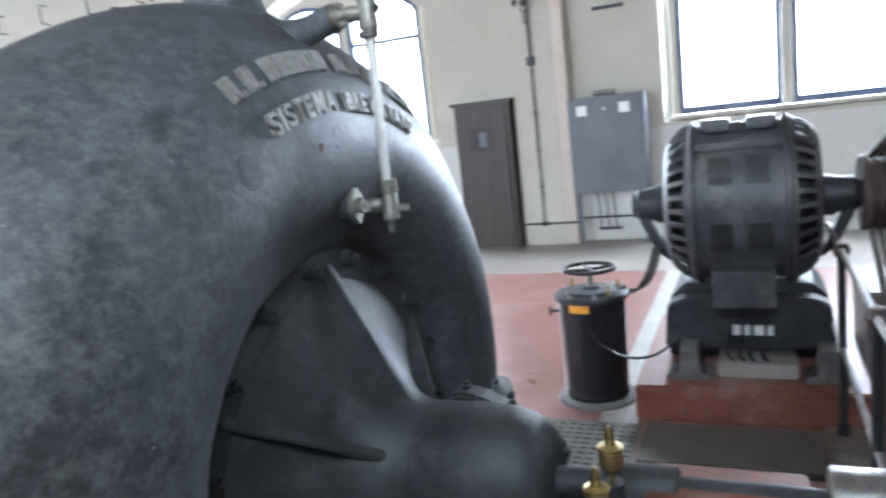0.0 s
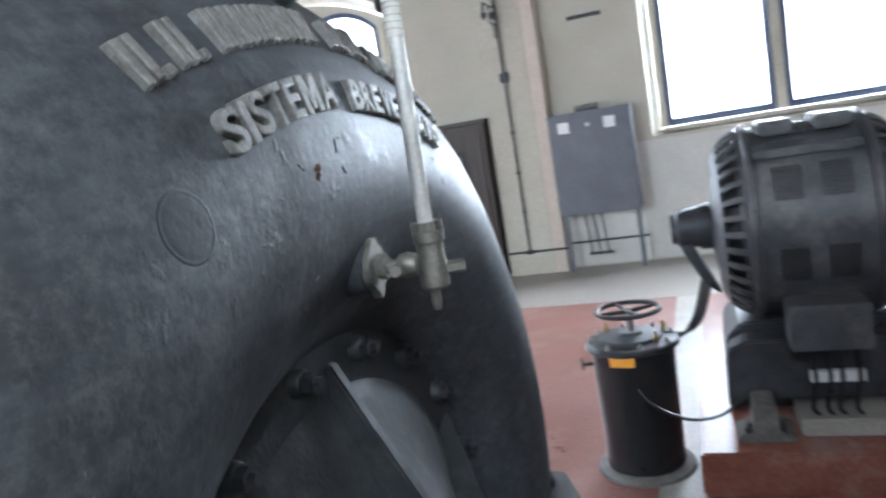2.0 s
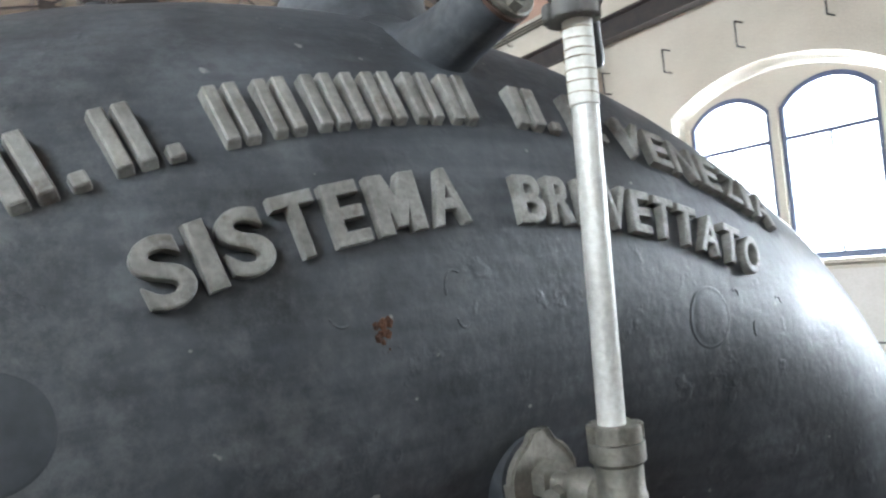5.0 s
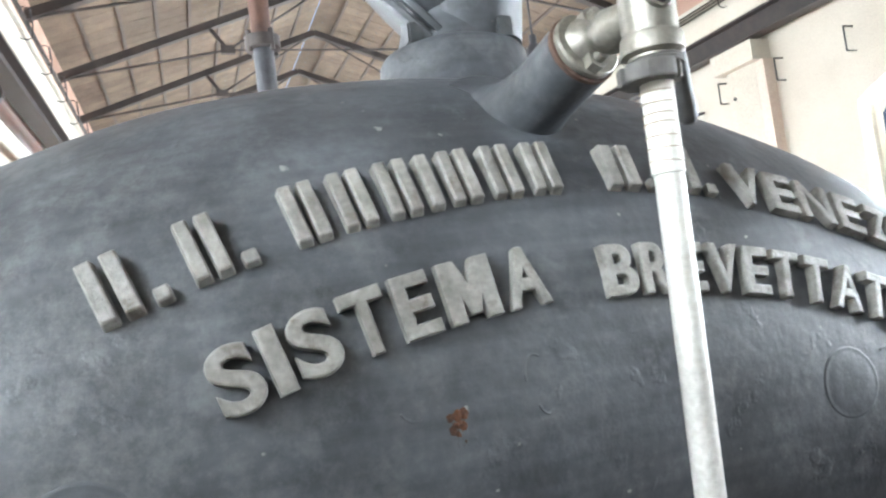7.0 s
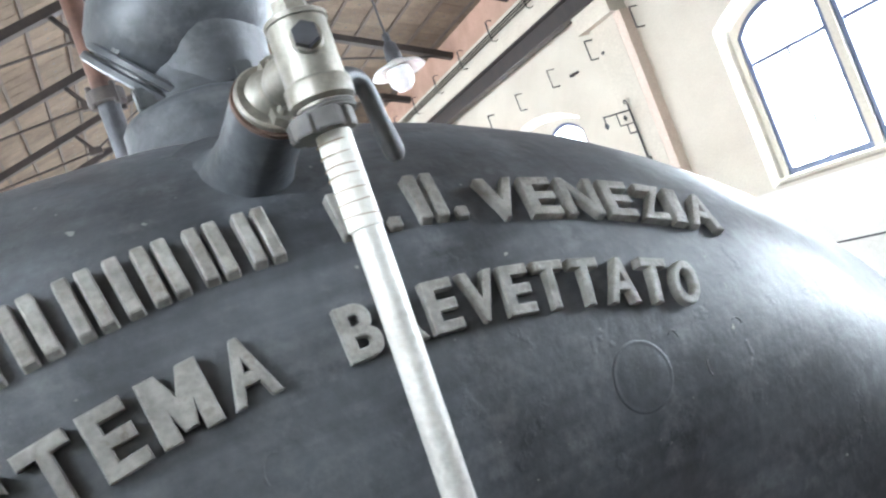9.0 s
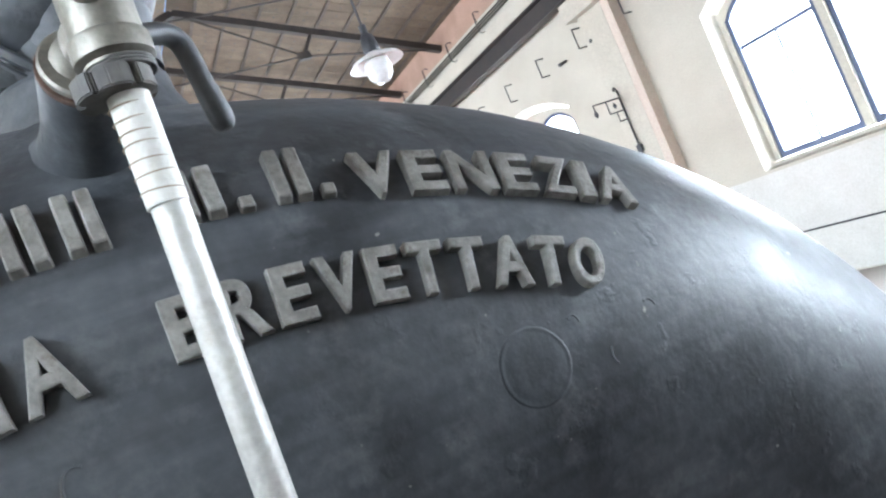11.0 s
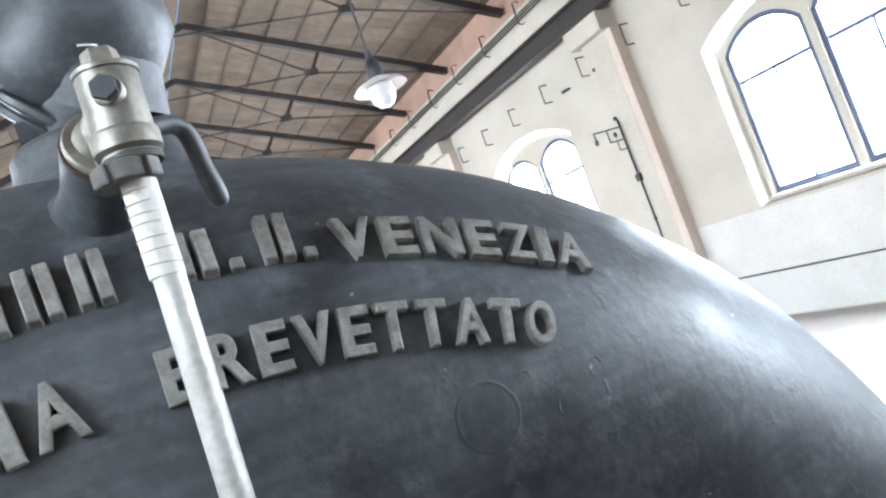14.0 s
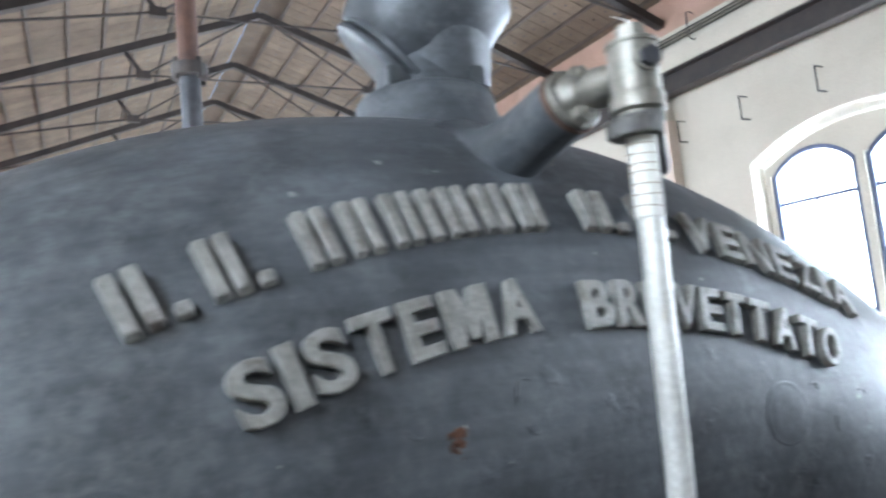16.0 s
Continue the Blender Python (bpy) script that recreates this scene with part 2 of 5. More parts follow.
M_SHEAVE = mat("sheave_iron", (0.02, 0.016, 0.016), (0.042, 0.033, 0.032), 0.42, 0.0, 6.0, 0.2, 70)
M_PULLEY = mat("pulley_iron", (0.1, 0.07, 0.06), (0.17, 0.125, 0.11), 0.5, 0.0, 8.0, 0.2, 70)
M_OPAL = mat("opal_glass", (0.42, 0.42, 0.41), (0.5, 0.5, 0.49), 0.12, 0.0, 4, 0.0, 20)
M_GLASS = bpy.data.materials.new("window_glass")
M_GLASS.use_nodes = True
_n, _l = M_GLASS.node_tree.nodes, M_GLASS.node_tree.links.new
_t, _g, _x = _n.new("ShaderNodeBsdfTransparent"), _n.new("ShaderNodeBsdfGlossy"), _n.new("ShaderNodeMixShader")
_g.inputs["Roughness"].default_value = 0.03
_x.inputs[0].default_value = 0.06
_l(_t.outputs[0], _x.inputs[1])
_l(_g.outputs[0], _x.inputs[2])
_l(_x.outputs[0], _n["Material Output"].inputs[0])


# ---------- building helpers ----------
def part(name, bm, material, parent=None, label="", smooth=False, bevel=0.0):
    if bevel:
        bmesh.ops.bevel(bm, geom=bm.edges[:], offset=bevel, segments=2, affect="EDGES", clamp_overlap=True)
    me = bpy.data.meshes.new(name)
    bm.to_mesh(me)
    bm.free()
    me.materials.append(material)
    if smooth:
        for f in me.polygons:
            f.use_smooth = True
        me.set_sharp_from_angle(angle=radians(38))
    ob = new(name, me)
    if parent:
        ob.parent = parent
        ob.matrix_parent_inverse = parent.matrix_world.inverted()
    if label:
        ob["label"] = label
    return ob


def root(name, at, label, category, group="", kind=""):
    ob = new(name)
    ob.matrix_world = Matrix.Translation(at)
    ob.empty_display_size = 0.1
    return tagged(ob, label, category, group, kind)


def box(x0, x1, y0, y1, z0, z1, bm=None):
    bm = bm or bmesh.new()
    m = Matrix.Translation(((x0 + x1) / 2, (y0 + y1) / 2, (z0 + z1) / 2)) @ Matrix.Diagonal((x1 - x0, y1 - y0, z1 - z0, 1))
    bmesh.ops.create_cube(bm, size=1, matrix=m)
    return bm


def axis_matrix(a, b):
    a, b = Vector(a), Vector(b)
    return Matrix.Translation((a + b) / 2) @ (b - a).to_track_quat("Z", "Y").to_matrix().to_4x4(), (b - a).length


def rod(a, b, r, r2=None, seg=20, bm=None):
    bm = bm or bmesh.new()
    m, length = axis_matrix(a, b)
    bmesh.ops.create_cone(bm, cap_ends=True, segments=seg, radius1=r, radius2=r if r2 is None else r2, depth=length, matrix=m)
    return bm


def beam(a, b, w, h, bm=None, up=(0, 0, 1)):
    """A bar of rectangular section from a to b."""
    bm = bm or bmesh.new()
    a, b = Vector(a), Vector(b)
    d = (b - a).normalized()
    s = d.cross(Vector(up)).normalized()
    u = s.cross(d)
    m = Matrix((s, d, u)).transposed().to_4x4()
    m = Matrix.Translation((a + b) / 2) @ m @ Matrix.Diagonal((w, (b - a).length, h, 1))
    bmesh.ops.create_cube(bm, size=1, matrix=m)
    return bm


def lathe(profile, origin, direction, seg=48, bm=None, closed=False):
    """Turns (radius, along) pairs round a line."""
    bm = bm or bmesh.new()
    m = Matrix.Translation(origin) @ Vector(direction).to_track_quat("Z", "Y").to_matrix().to_4x4()
    rings = []
    for r, h in profile:
        if r < 1e-6:
            rings.append([bm.verts.new(m @ Vector((0, 0, h)))])
        else:
            rings.append([bm.verts.new(m @ Vector((r * math.cos(2 * math.pi * k / seg), r * math.sin(2 * math.pi * k / seg), h))) for k in range(seg)])
    pairs = list(zip(rings, rings[1:])) + ([(rings[-1], rings[0])] if closed else [])
    for p, q in pairs:
        for k in range(seg):
            j = (k + 1) % seg
            if len(p) == 1:
                bm.faces.new((p[0], q[j], q[k]))
            elif len(q) == 1:
                bm.faces.new((p[k], p[j], q[0]))
            else:
                bm.faces.new((p[k], p[j], q[j], q[k]))
    bmesh.ops.recalc_face_normals(bm, faces=bm.faces[:])
    return bm


def hose(points, r, seg=10, bm=None, smooth_steps=6):
    """A round tube along a smooth line through points."""
    bm = bm or bmesh.new()
    pts = [Vector(p) for p in points]
    line = []
    for i in range(len(pts) - 1):
        p0, p1, p2, p3 = pts[max(i - 1, 0)], pts[i], pts[i + 1], pts[min(i + 2, len(pts) - 1)]
        for k in range(smooth_steps):
            t = k / smooth_steps
            line.append(0.5 * (2 * p1 + (p2 - p0) * t + (2 * p0 - 5 * p1 + 4 * p2 - p3) * t * t + (3 * p1 - p0 - 3 * p2 + p3) * t ** 3))
    line.append(pts[-1])
    rings, side = [], None
    for i, p in enumerate(line):
        d = (line[min(i + 1, len(line) - 1)] - line[max(i - 1, 0)]).normalized()
        if side is None:
            side = d.orthogonal().normalized()
        side = (side - d * side.dot(d)).normalized()
        u = d.cross(side)
        rings.append([bm.verts.new(p + r * (math.cos(2 * math.pi * k / seg) * side + math.sin(2 * math.pi * k / seg) * u)) for k in range(seg)])
    for p, q in zip(rings, rings[1:]):
        for k in range(seg):
            bm.faces.new((p[k], p[(k + 1) % seg], q[(k + 1) % seg], q[k]))
    bm.faces.new(rings[0][::-1])
    bm.faces.new(rings[-1])
    bmesh.ops.recalc_face_normals(bm, faces=bm.faces[:])
    return bm


def outline_solid(points, axis, a, b):
    """A flat outline (two coordinates) pushed from a to b along the axis 'x', 'y' or 'z'."""
    bm = bmesh.new()
    put = {"x": lambda p, h: (h, p[0], p[1]), "y": lambda p, h: (p[0], h, p[1]), "z": lambda p, h: (p[0], p[1], h)}[axis]
    lo = [bm.verts.new(put(p, a)) for p in points]
    hi = [bm.verts.new(put(p, b)) for p in points]
    bm.faces.new(lo)
    bm.faces.new(hi[::-1])
    for i in range(len(points)):
        j = (i + 1) % len(points)
        bm.faces.new((lo[i], hi[i], hi[j], lo[j]))
    bmesh.ops.recalc_face_normals(bm, faces=bm.faces[:])
    return bm


# ---------- the hall ----------
WEST, EAST = -24.0, 9.5
EAVES, RIDGE_Y, RIDGE_Z = 6.45, 4.72, 8.25
ARCH_N = 12


def arch_loop(cx, half, sill, spring, apex):
    pts = [(cx - half, sill), (cx + half, sill)]
    rise = apex - spring
    rad = (half * half + rise * rise) / (2 * rise)
    a0 = math.asin(half / rad)
    for k in range(ARCH_N + 1):
        a = a0 - 2 * a0 * k / ARCH_N
        pts.append((cx + rad * math.sin(a), apex - rad + rad * math.cos(a)))
    return pts


def wall_with_windows(name, y_in, y_out, z0, z1, spans, material, label):
    """A wall along x between y_in (room side) and y_out with splayed arched openings at the given centres."""
    bm = bmesh.new()
    edges = [WEST] + [v for c in spans for v in (c - 1.6, c + 1.6)] + [EAST]
    for i in range(0, len(edges), 2):
        box(edges[i], edges[i + 1], min(y_in, y_out), max(y_in, y_out), z0, z1, bm)
    for c in spans:
        up = 1.5 if y_in < 5 and c == FILL_SOUTH else 0.0
        inner = arch_loop(c, 1.44, 1.5 + up, 3.72, 4.12)
        outer = arch_loop(c, 1.33, 1.58 + up, 3.62, 3.98)
        for loop, y in ((inner, y_in), (outer, y_out)):
            vi = [bm.verts.new((p[0], y, p[1])) for p in loop]
            # rectangle corners round the opening
            n = len(vi)
            bl, br = bm.verts.new((c - 1.6, y, z0)), bm.verts.new((c + 1.6, y, z0))
            ml, mr = bm.verts.new((c - 1.6, y, 3.7)), bm.verts.new((c + 1.6, y, 3.7))
            top = [bm.verts.new((c + 1.6 - 3.2 * k / ARCH_N, y, z1)) for k in range(ARCH_N + 1)]
            bm.faces.new((bl, br, vi[1], vi[0]))
            bm.faces.new((br, mr, vi[2], vi[1]))
            bm.faces.new((mr, top[0], vi[2]))
            for k in range(ARCH_N):
                bm.faces.new((vi[2 + k], top[k], top[k + 1], vi[3 + k]))
            bm.faces.new((vi[n - 1], top[-1], ml))
            bm.faces.new((vi[n - 1], ml, bl, vi[0]))
            if y == y_in:
                first = vi
        for k in range(len(first)):
            j = (k + 1) % len(first)
            bm.faces.new((first[k], first[j], vi[j], vi[k]))
    bmesh.ops.recalc_face_normals(bm, faces=bm.faces[:])
    return tagged(part(name, bm, material), label, "wall", kind="structure")


wall_with_windows("wall_north", NORTH, NORTH + 0.3, 0, 5.6, WINDOWS_NORTH, M_WALL, "cream plastered wall with arched windows")
wall_with_windows("wall_south", SOUTH, SOUTH - 0.3, 0, 5.6, UNSEEN_SOUTH + [FILL_SOUTH], M_WALL, "cream plastered wall behind the pump")
for nm, x0 in (("wall_west", WEST - 0.4), ("wall_east", EAST)):
    gable = [(SOUTH - 0.4, 0), (NORTH + 0.5, 0), (NORTH + 0.5, EAVES), (RIDGE_Y, RIDGE_Z + 0.1), (SOUTH - 0.4, EAVES)]
    tagged(part(nm, outline_solid(gable, "x", x0, x0 + 0.4), M_WALL), "cream plastered gable end wall", "wall", kind="structure")
# upper walls over the crane girders, then the pink band under the eaves
for nm, y0, y1 in (("north", NORTH - 0.1, NORTH + 0.3), ("south", SOUTH - 0.3, SOUTH + 0.28)):
    tagged(part("upper_wall_" + nm, box(WEST, EAST, y0, y1, 5.6, 6.05), M_WALL), "cream plastered upper wall", "wall", kind="structure")
    tagged(part("eaves_band_" + nm, box(WEST, EAST, y0, y1, 6.05, 6.6), M_PINK), "bare pink render band under the eaves", "wall", kind="structure")
# paler dado on the north wall, a few millimetres proud
for i, (x0, x1) in enumerate(((WEST, -12.9), (-12.3, -6.6), (-6.06, -0.45), (0.13, 6.0))):
    tagged(part("trim_dado", box(x0, x1, NORTH - 0.005, NORTH + 0.02, 0.02, 1.46), M_DADO), "pale grey painted dado", "dado", kind="structure")

floor = tagged(part("floor", box(WEST, EAST, SOUTH - 0.3, 7.9, -0.3, 0), M_FLOOR), "worn red painted concrete floor", "floor", kind="structure")
tagged(part("floor_border", box(WEST, EAST, 7.904, NORTH + 0.3, -0.3, 0.002), M_GREYFLOOR), "smooth grey concrete floor along the wall", "floor", kind="structure")
# glare on the floor beside the plinth, laid on as a pale strip
tagged(part("floor_glare", box(1.62, 1.84, 4.0, 7.9, -0.02, 0.004), M_CONC_GLARE), "pale floor strip beside the motor plinth, glare put into its colour", "floor", kind="structure")

# pilasters with capitals
for px in (-12.2, -6.24, -0.165, 5.9):
    pl = root("pilaster", (px, NORTH, 0), "cream plastered pilaster with stepped capital", "pilaster", "pilasters along the wall", "structure")
    part("shaft", box(px - 0.29, px + 0.29, NORTH - 0.19, NORTH + 0.01, 0, 4.72), M_WALL, pl)
    part("shaft_edge", box(px + 0.292, px + 0.45, NORTH - 0.187, NORTH + 0.012, 0, 4.72), M_TRIM, pl, "beige edge strip at the pilaster's side")
    part("capital", box(px - 0.42, px + 0.42, NORTH - 0.34, NORTH + 0.012, 4.723, 5.02), M_WALL, pl)

# crane girders on the pilasters
for nm, gy, s in (("north", NORTH - 0.3, 1), ("south", SOUTH + 0.18, -1)):
    g = root("crane_girder", (0, gy, 5.02), "dark painted riveted steel crane girder along the wall", "girder", "crane girders", "structure")
    part("web", box(WEST, EAST, gy - 0.01, gy + 0.01, 5.055, 5.33), M_STEELDARK, g)
    part("flange", box(WEST, EAST, gy - 0.12, gy + 0.12, 5.025, 5.053), M_STEELDARK, g)
    part("flange", box(WEST, EAST, gy - 0.12, gy + 0.12, 5.332, 5.36), M_STEELDARK, g)
    part("ledge", box(WEST, EAST, min(gy - s * 0.13, gy + s * 0.28), max(gy - s * 0.13, gy + s * 0.28), 5.363, 5.6), M_WALL, g, "cream painted ledge over the girder")

# ---------- roof ----------
bm = bmesh.new()
for side in (-1, 1):
    y_e = NORTH if side > 0 else SOUTH
    eave, top = Vector((0, y_e, 6.6)), Vector((0, RIDGE_Y, RIDGE_Z))
    nrm = Vector((0, side * (RIDGE_Z - 6.6), abs(y_e - RIDGE_Y))).normalized()
    # closed slab behind the tiles
    a, b = eave + nrm * 0.08 + Vector((0, side * 0.5, -0.17)), top + nrm * 0.08
    beam((( WEST + EAST) / 2, a.y, a.z), ((WEST + EAST) / 2, b.y, b.z), EAST - WEST + 0.8, 0.08, bm, (0, 0, 1))
    # rows of hollow clay panels lying between the purlins, each with a round vent hole
    slope = (top - eave).length
    up = (top - eave).normalized()
    rows_n, cols = int((slope - 0.22) / 0.58), int((EAST - WEST) / 0.31)
    for i in range(-1, rows_n):
        for k in range(cols):
            x = WEST + (k + 0.5) * 0.31
            p = eave + up * (0.22 + 0.58 * i + 0.02) + nrm * 0.015
            q = eave + up * (0.22 + 0.58 * (i + 1) - 0.02) + nrm * 0.015
            beam((x, p.y, p.z), (x, q.y, q.z), 0.298, 0.03, bm)
tagged(part("ceiling", bm, M_ROOFTILE), "pitched roof lining of hollow clay panels", "ceiling", kind="structure")

# vent holes of the panels, thin purlins along the roof and narrow dark joints
holes, purlins = bmesh.new(), bmesh.new()
for side in (-1, 1):
    y_e = NORTH if side > 0 else SOUTH
    eave, top = Vector((0, y_e, 6.6)), Vector((0, RIDGE_Y, RIDGE_Z))
    nrm = Vector((0, side * (RIDGE_Z - 6.6), abs(y_e - RIDGE_Y))).normalized()
    up = (top - eave).normalized()
    n_rows = int(((top - eave).length - 0.22) / 0.58)
    for i in range(n_rows + 1):
        c = eave + up * (0.22 + 0.58 * i) - nrm * 0.012
        beam((WEST, c.y, c.z), (EAST, c.y, c.z), 0.055, 0.05, purlins, tuple(nrm))
        if side > 0 or i > 3:
            d = c + up * 0.29 + nrm * 0.008
            for k in range(int((2.0 - WEST) / 0.31)):
                x = WEST + (k + 0.5) * 0.31
                a = Vector((x, d.y, d.z))
                ring = [holes.verts.new(a + 0.024 * (math.cos(math.pi * j / 3) * Vector((1, 0, 0)) + math.sin(math.pi * j / 3) * up) - nrm * 0.003) for j in range(6)]
                holes.faces.new(ring)
tagged(part("ceiling_vents", holes, M_BLACK), "small round vent holes in the clay panels", "vent hole", kind="structure")
tagged(part("ceiling_ribs", purlins, M_PURLIN), "thin brown steel purlins under the clay panels", "ceiling rib", kind="structure")


def roof_truss():
    t = root("roof_truss", (0, 0, 6.3), "dark steel roof truss with tie rods", "roof truss", "roof trusses")
    ends = [Vector((0, SOUTH + 0.14, 6.2)), Vector((0, NORTH - 0.14, 6.2))]
    top = Vector((0, RIDGE_Y, RIDGE_Z - 0.22))
    for e in ends:
        part("rafter", beam(e, top, 0.13, 0.13), M_STEELDARK, t)
        q = e.lerp(top, 0.52)
        foot = Vector((0, RIDGE_Y + (e.y - RIDGE_Y) * 0.42, 6.72))
        part("strut", beam(q, foot, 0.06, 0.06), M_STEELDARK, t)
        part("tie_rod", rod(e, foot, 0.022, seg=8), M_STEELDARK, t)
        part("tie_rod", rod(foot, top, 0.02, seg=8), M_STEELDARK, t)
        part("gusset", box(-0.05, 0.05, foot.y - 0.12, foot.y + 0.12, foot.z - 0.07, foot.z + 0.07), M_STEELDARK, t)
    f = (RIDGE_Y - 2.15, RIDGE_Y + 2.15)
    part("tie_rod", rod((0, f[0] + 0.1, 6.72), (0, f[1] - 0.1, 6.72), 0.018, seg=8), M_STEELDARK, t)
    return t


first = roof_truss()
first.matrix_world = Matrix.Translation((-0.7, 0, 6.3))
for k in range(1, 9):
    copy_thing(first, Matrix.Translation((-0.7 - 2.5 * k, 0, 6.3)))


# ---------- windows ----------
def ring_solid(outer, inner, y0, y1):
    """A flat frame between two outlines of equal count, from y0 to y1."""
    bm = bmesh.new()
    vo = [[bm.verts.new((p[0], y, p[1])) for p in outer] for y in (y0, y1)]
    vi = [[bm.verts.new((p[0], y, p[1])) for p in inner] for y in (y0, y1)]
    n = len(outer)
    for k in range(n):
        j = (k + 1) % n
        for q in ((vo[0][k], vo[0][j], vi[0][j], vi[0][k]), (vo[1][k], vi[1][k], vi[1][j], vo[1][j]), (vi[0][k], vi[0][j], vi[1][j], vi[1][k]), (vo[0][k], vo[1][k], vo[1][j], vo[0][j])):
            bm.faces.new(q)
    bmesh.ops.recalc_face_normals(bm, faces=bm.faces[:])
    return bm


def window(cx, y, s, idx, sill=1.58):
    w = root("window_%d" % idx, (cx, y, sill), "arched double window with dark blue frames, glaring daylight", "window", "arched windows", "structure")
    spring, apex, half = 3.5, 3.79, 0.6
    # plaster head over the two lights, filled up to the big arch
    big = arch_loop(cx, 1.34, 3.0, 3.62, 3.99)[2:]
    head = bmesh.new()
    lights = [arch_loop(cx + e * 0.66, half + 0.004, sill, spring, apex)[2:] for e in (1, -1)]
    low = lights[0] + lights[1]
    for d in (-0.05, 0.05):
        vb = [head.verts.new((p[0], y + d, p[1])) for p in big]
        vl = [head.verts.new((p[0], y + d, p[1])) for p in low]
        cap = [head.verts.new((cx + 1.34, y + d, spring)), head.verts.new((cx - 1.34, y + d, spring))]
        n = len(vl)
        for k in range(n - 1):
            i0, i1 = k * (len(vb) - 1) // (n - 1), (k + 1) * (len(vb) - 1) // (n - 1)
            f = [vl[k], vb[i0]] + ([vb[i1]] if i1 != i0 else []) + [vl[k + 1]]
            head.faces.new(f)
        head.faces.new((cap[0], vb[0], vl[0]))
        head.faces.new((cap[1], vl[-1], vb[-1]))
    part("arch_head", head, M_WALL, w, "cream plaster head over the two lights")
    part("mullion", box(cx - 0.055, cx + 0.055, y - 0.06, y + 0.06, sill + 0.002, spring + 0.05), M_WALL, w, "pale masonry mullion")
    for e in (-1, 1):
        part("jamb", box(min(cx + e * 1.262, cx + e * 1.34), max(cx + e * 1.262, cx + e * 1.34), y - 0.05, y + 0.05, sill, spring - 0.002), M_WALL, w, "cream plaster jamb")
        c = cx + e * 0.66
        part("window_frame", ring_solid(arch_loop(c, half, sill + 0.003, spring, apex), arch_loop(c, half - 0.065, sill + 0.085, spring - 0.02, apex - 0.065), y - 0.03, y + 0.04), M_FRAME, w, "dark blue painted frame")
        part("transom", box(c - half + 0.06, c + half - 0.06, y - 0.01, y + 0.025, 3.08, 3.13), M_FRAME, w)
        part("glazing_bar", box(c - 0.014, c + 0.014, y - 0.008, y + 0.022, sill + 0.08, 3.078), M_FRAME, w)
        pane = part("pane", box(c - half + 0.05, c + half - 0.05, y + 0.026, y + 0.03, sill + 0.07, apex - 0.1), M_GLASS, w)
        pane.visible_shadow = False
    part("window_sill", box(cx - 1.33, cx + 1.33, min(y - s * 0.18, y - s * 0.01), max(y - s * 0.18, y - s * 0.01), sill - 0.05, sill - 0.004), M_WALL, w, "cream painted sill")


for i, wx in enumerate(WINDOWS_NORTH):
    window(wx, NORTH + 0.2, 1, i + 1)
for i, wx in enumerate(UNSEEN_SOUTH):
    window(wx, SOUTH - 0.2, -1, i + 7)
# window frame in the added fill opening
window(FILL_SOUTH, SOUTH - 0.2, -1, 11, 3.08)

# ---------- the pump ----------
CY, CZ = 1.95, 0.78            # centre line of the casing, along x
RING, TUBE, MID = 1.0425, 0.433, 0.99   # ring radius, tube radius, x of the ring's plane


def ring_shape(theta):
    """Ring radius and tube radius at the angle theta from the top, growing slightly round the spiral."""
    g = theta if theta < 0.3 else 0.3 + 0.35 * (theta - 0.3)
    return RING - 0.033 * g, TUBE - 0.034 * g


def casing_point(theta, phi, out=0.0):
    """theta from the top towards +y, phi round the tube from the face (+x) towards the rim."""
    ring, tube = ring_shape(theta)
    rad = ring + (tube + out) * math.sin(phi)
    return Vector((MID + (tube + out) * math.cos(phi), CY + rad * math.sin(theta), CZ + rad * math.cos(theta)))


def casing_skin(theta, phi, out=0.0):
    """The slightly uneven cast surface itself."""
    p = casing_point(theta, phi)
    return casing_point(theta, phi, out + 0.005 * noise.noise(p * 3.0) + 0.0016 * noise.noise(p * 11))


def letter_frame(theta, radius, out=0.0):
    """A frame on the casing's face at that distance from the axis: x along the ring, y outwards, z off the surface."""
    ring, tube = ring_shape(theta)
    phi = math.asin((radius - ring) / tube)
    p = casing_point(theta, phi, out)
    t = Vector((0, math.cos(theta), -math.sin(theta)))
    n = Vector((math.cos(phi), math.sin(phi) * math.sin(theta), math.sin(phi) * math.cos(theta)))
    u = n.cross(t)
    m = Matrix((t, u, n)).transposed().to_4x4()
    m.translation = p
    return m


pump = root("centrifugal_pump", (MID, CY, 0), "huge black cast-iron centrifugal pump with raised lettering", "pump")
SEG_T, SEG_P = 220, 72
verts, faces = [], []
for i in range(SEG_T):
    th = math.pi * (2 * i / (SEG_T - 1) - 1)
    for k in range(SEG_P):
        ph = 2 * math.pi * k / SEG_P
        verts.append(casing_skin(th, ph))
for i in range(SEG_T - 1):
    for k in range(SEG_P):
        a, b = i + 1, (k + 1) % SEG_P
        faces.append((i * SEG_P + k, i * SEG_P + b, a * SEG_P + b, a * SEG_P + k))
me = bpy.data.meshes.new("casing")
me.from_pydata(verts, [], faces)
bm = bmesh.new()
bm.from_mesh(me)
bmesh.ops.recalc_face_normals(bm, faces=bm.faces[:])
part("casing", bm, M_PUMP, pump, "black painted spiral casing with pitted weathered paint", smooth=True)

# lettering
GLYPHS = {}


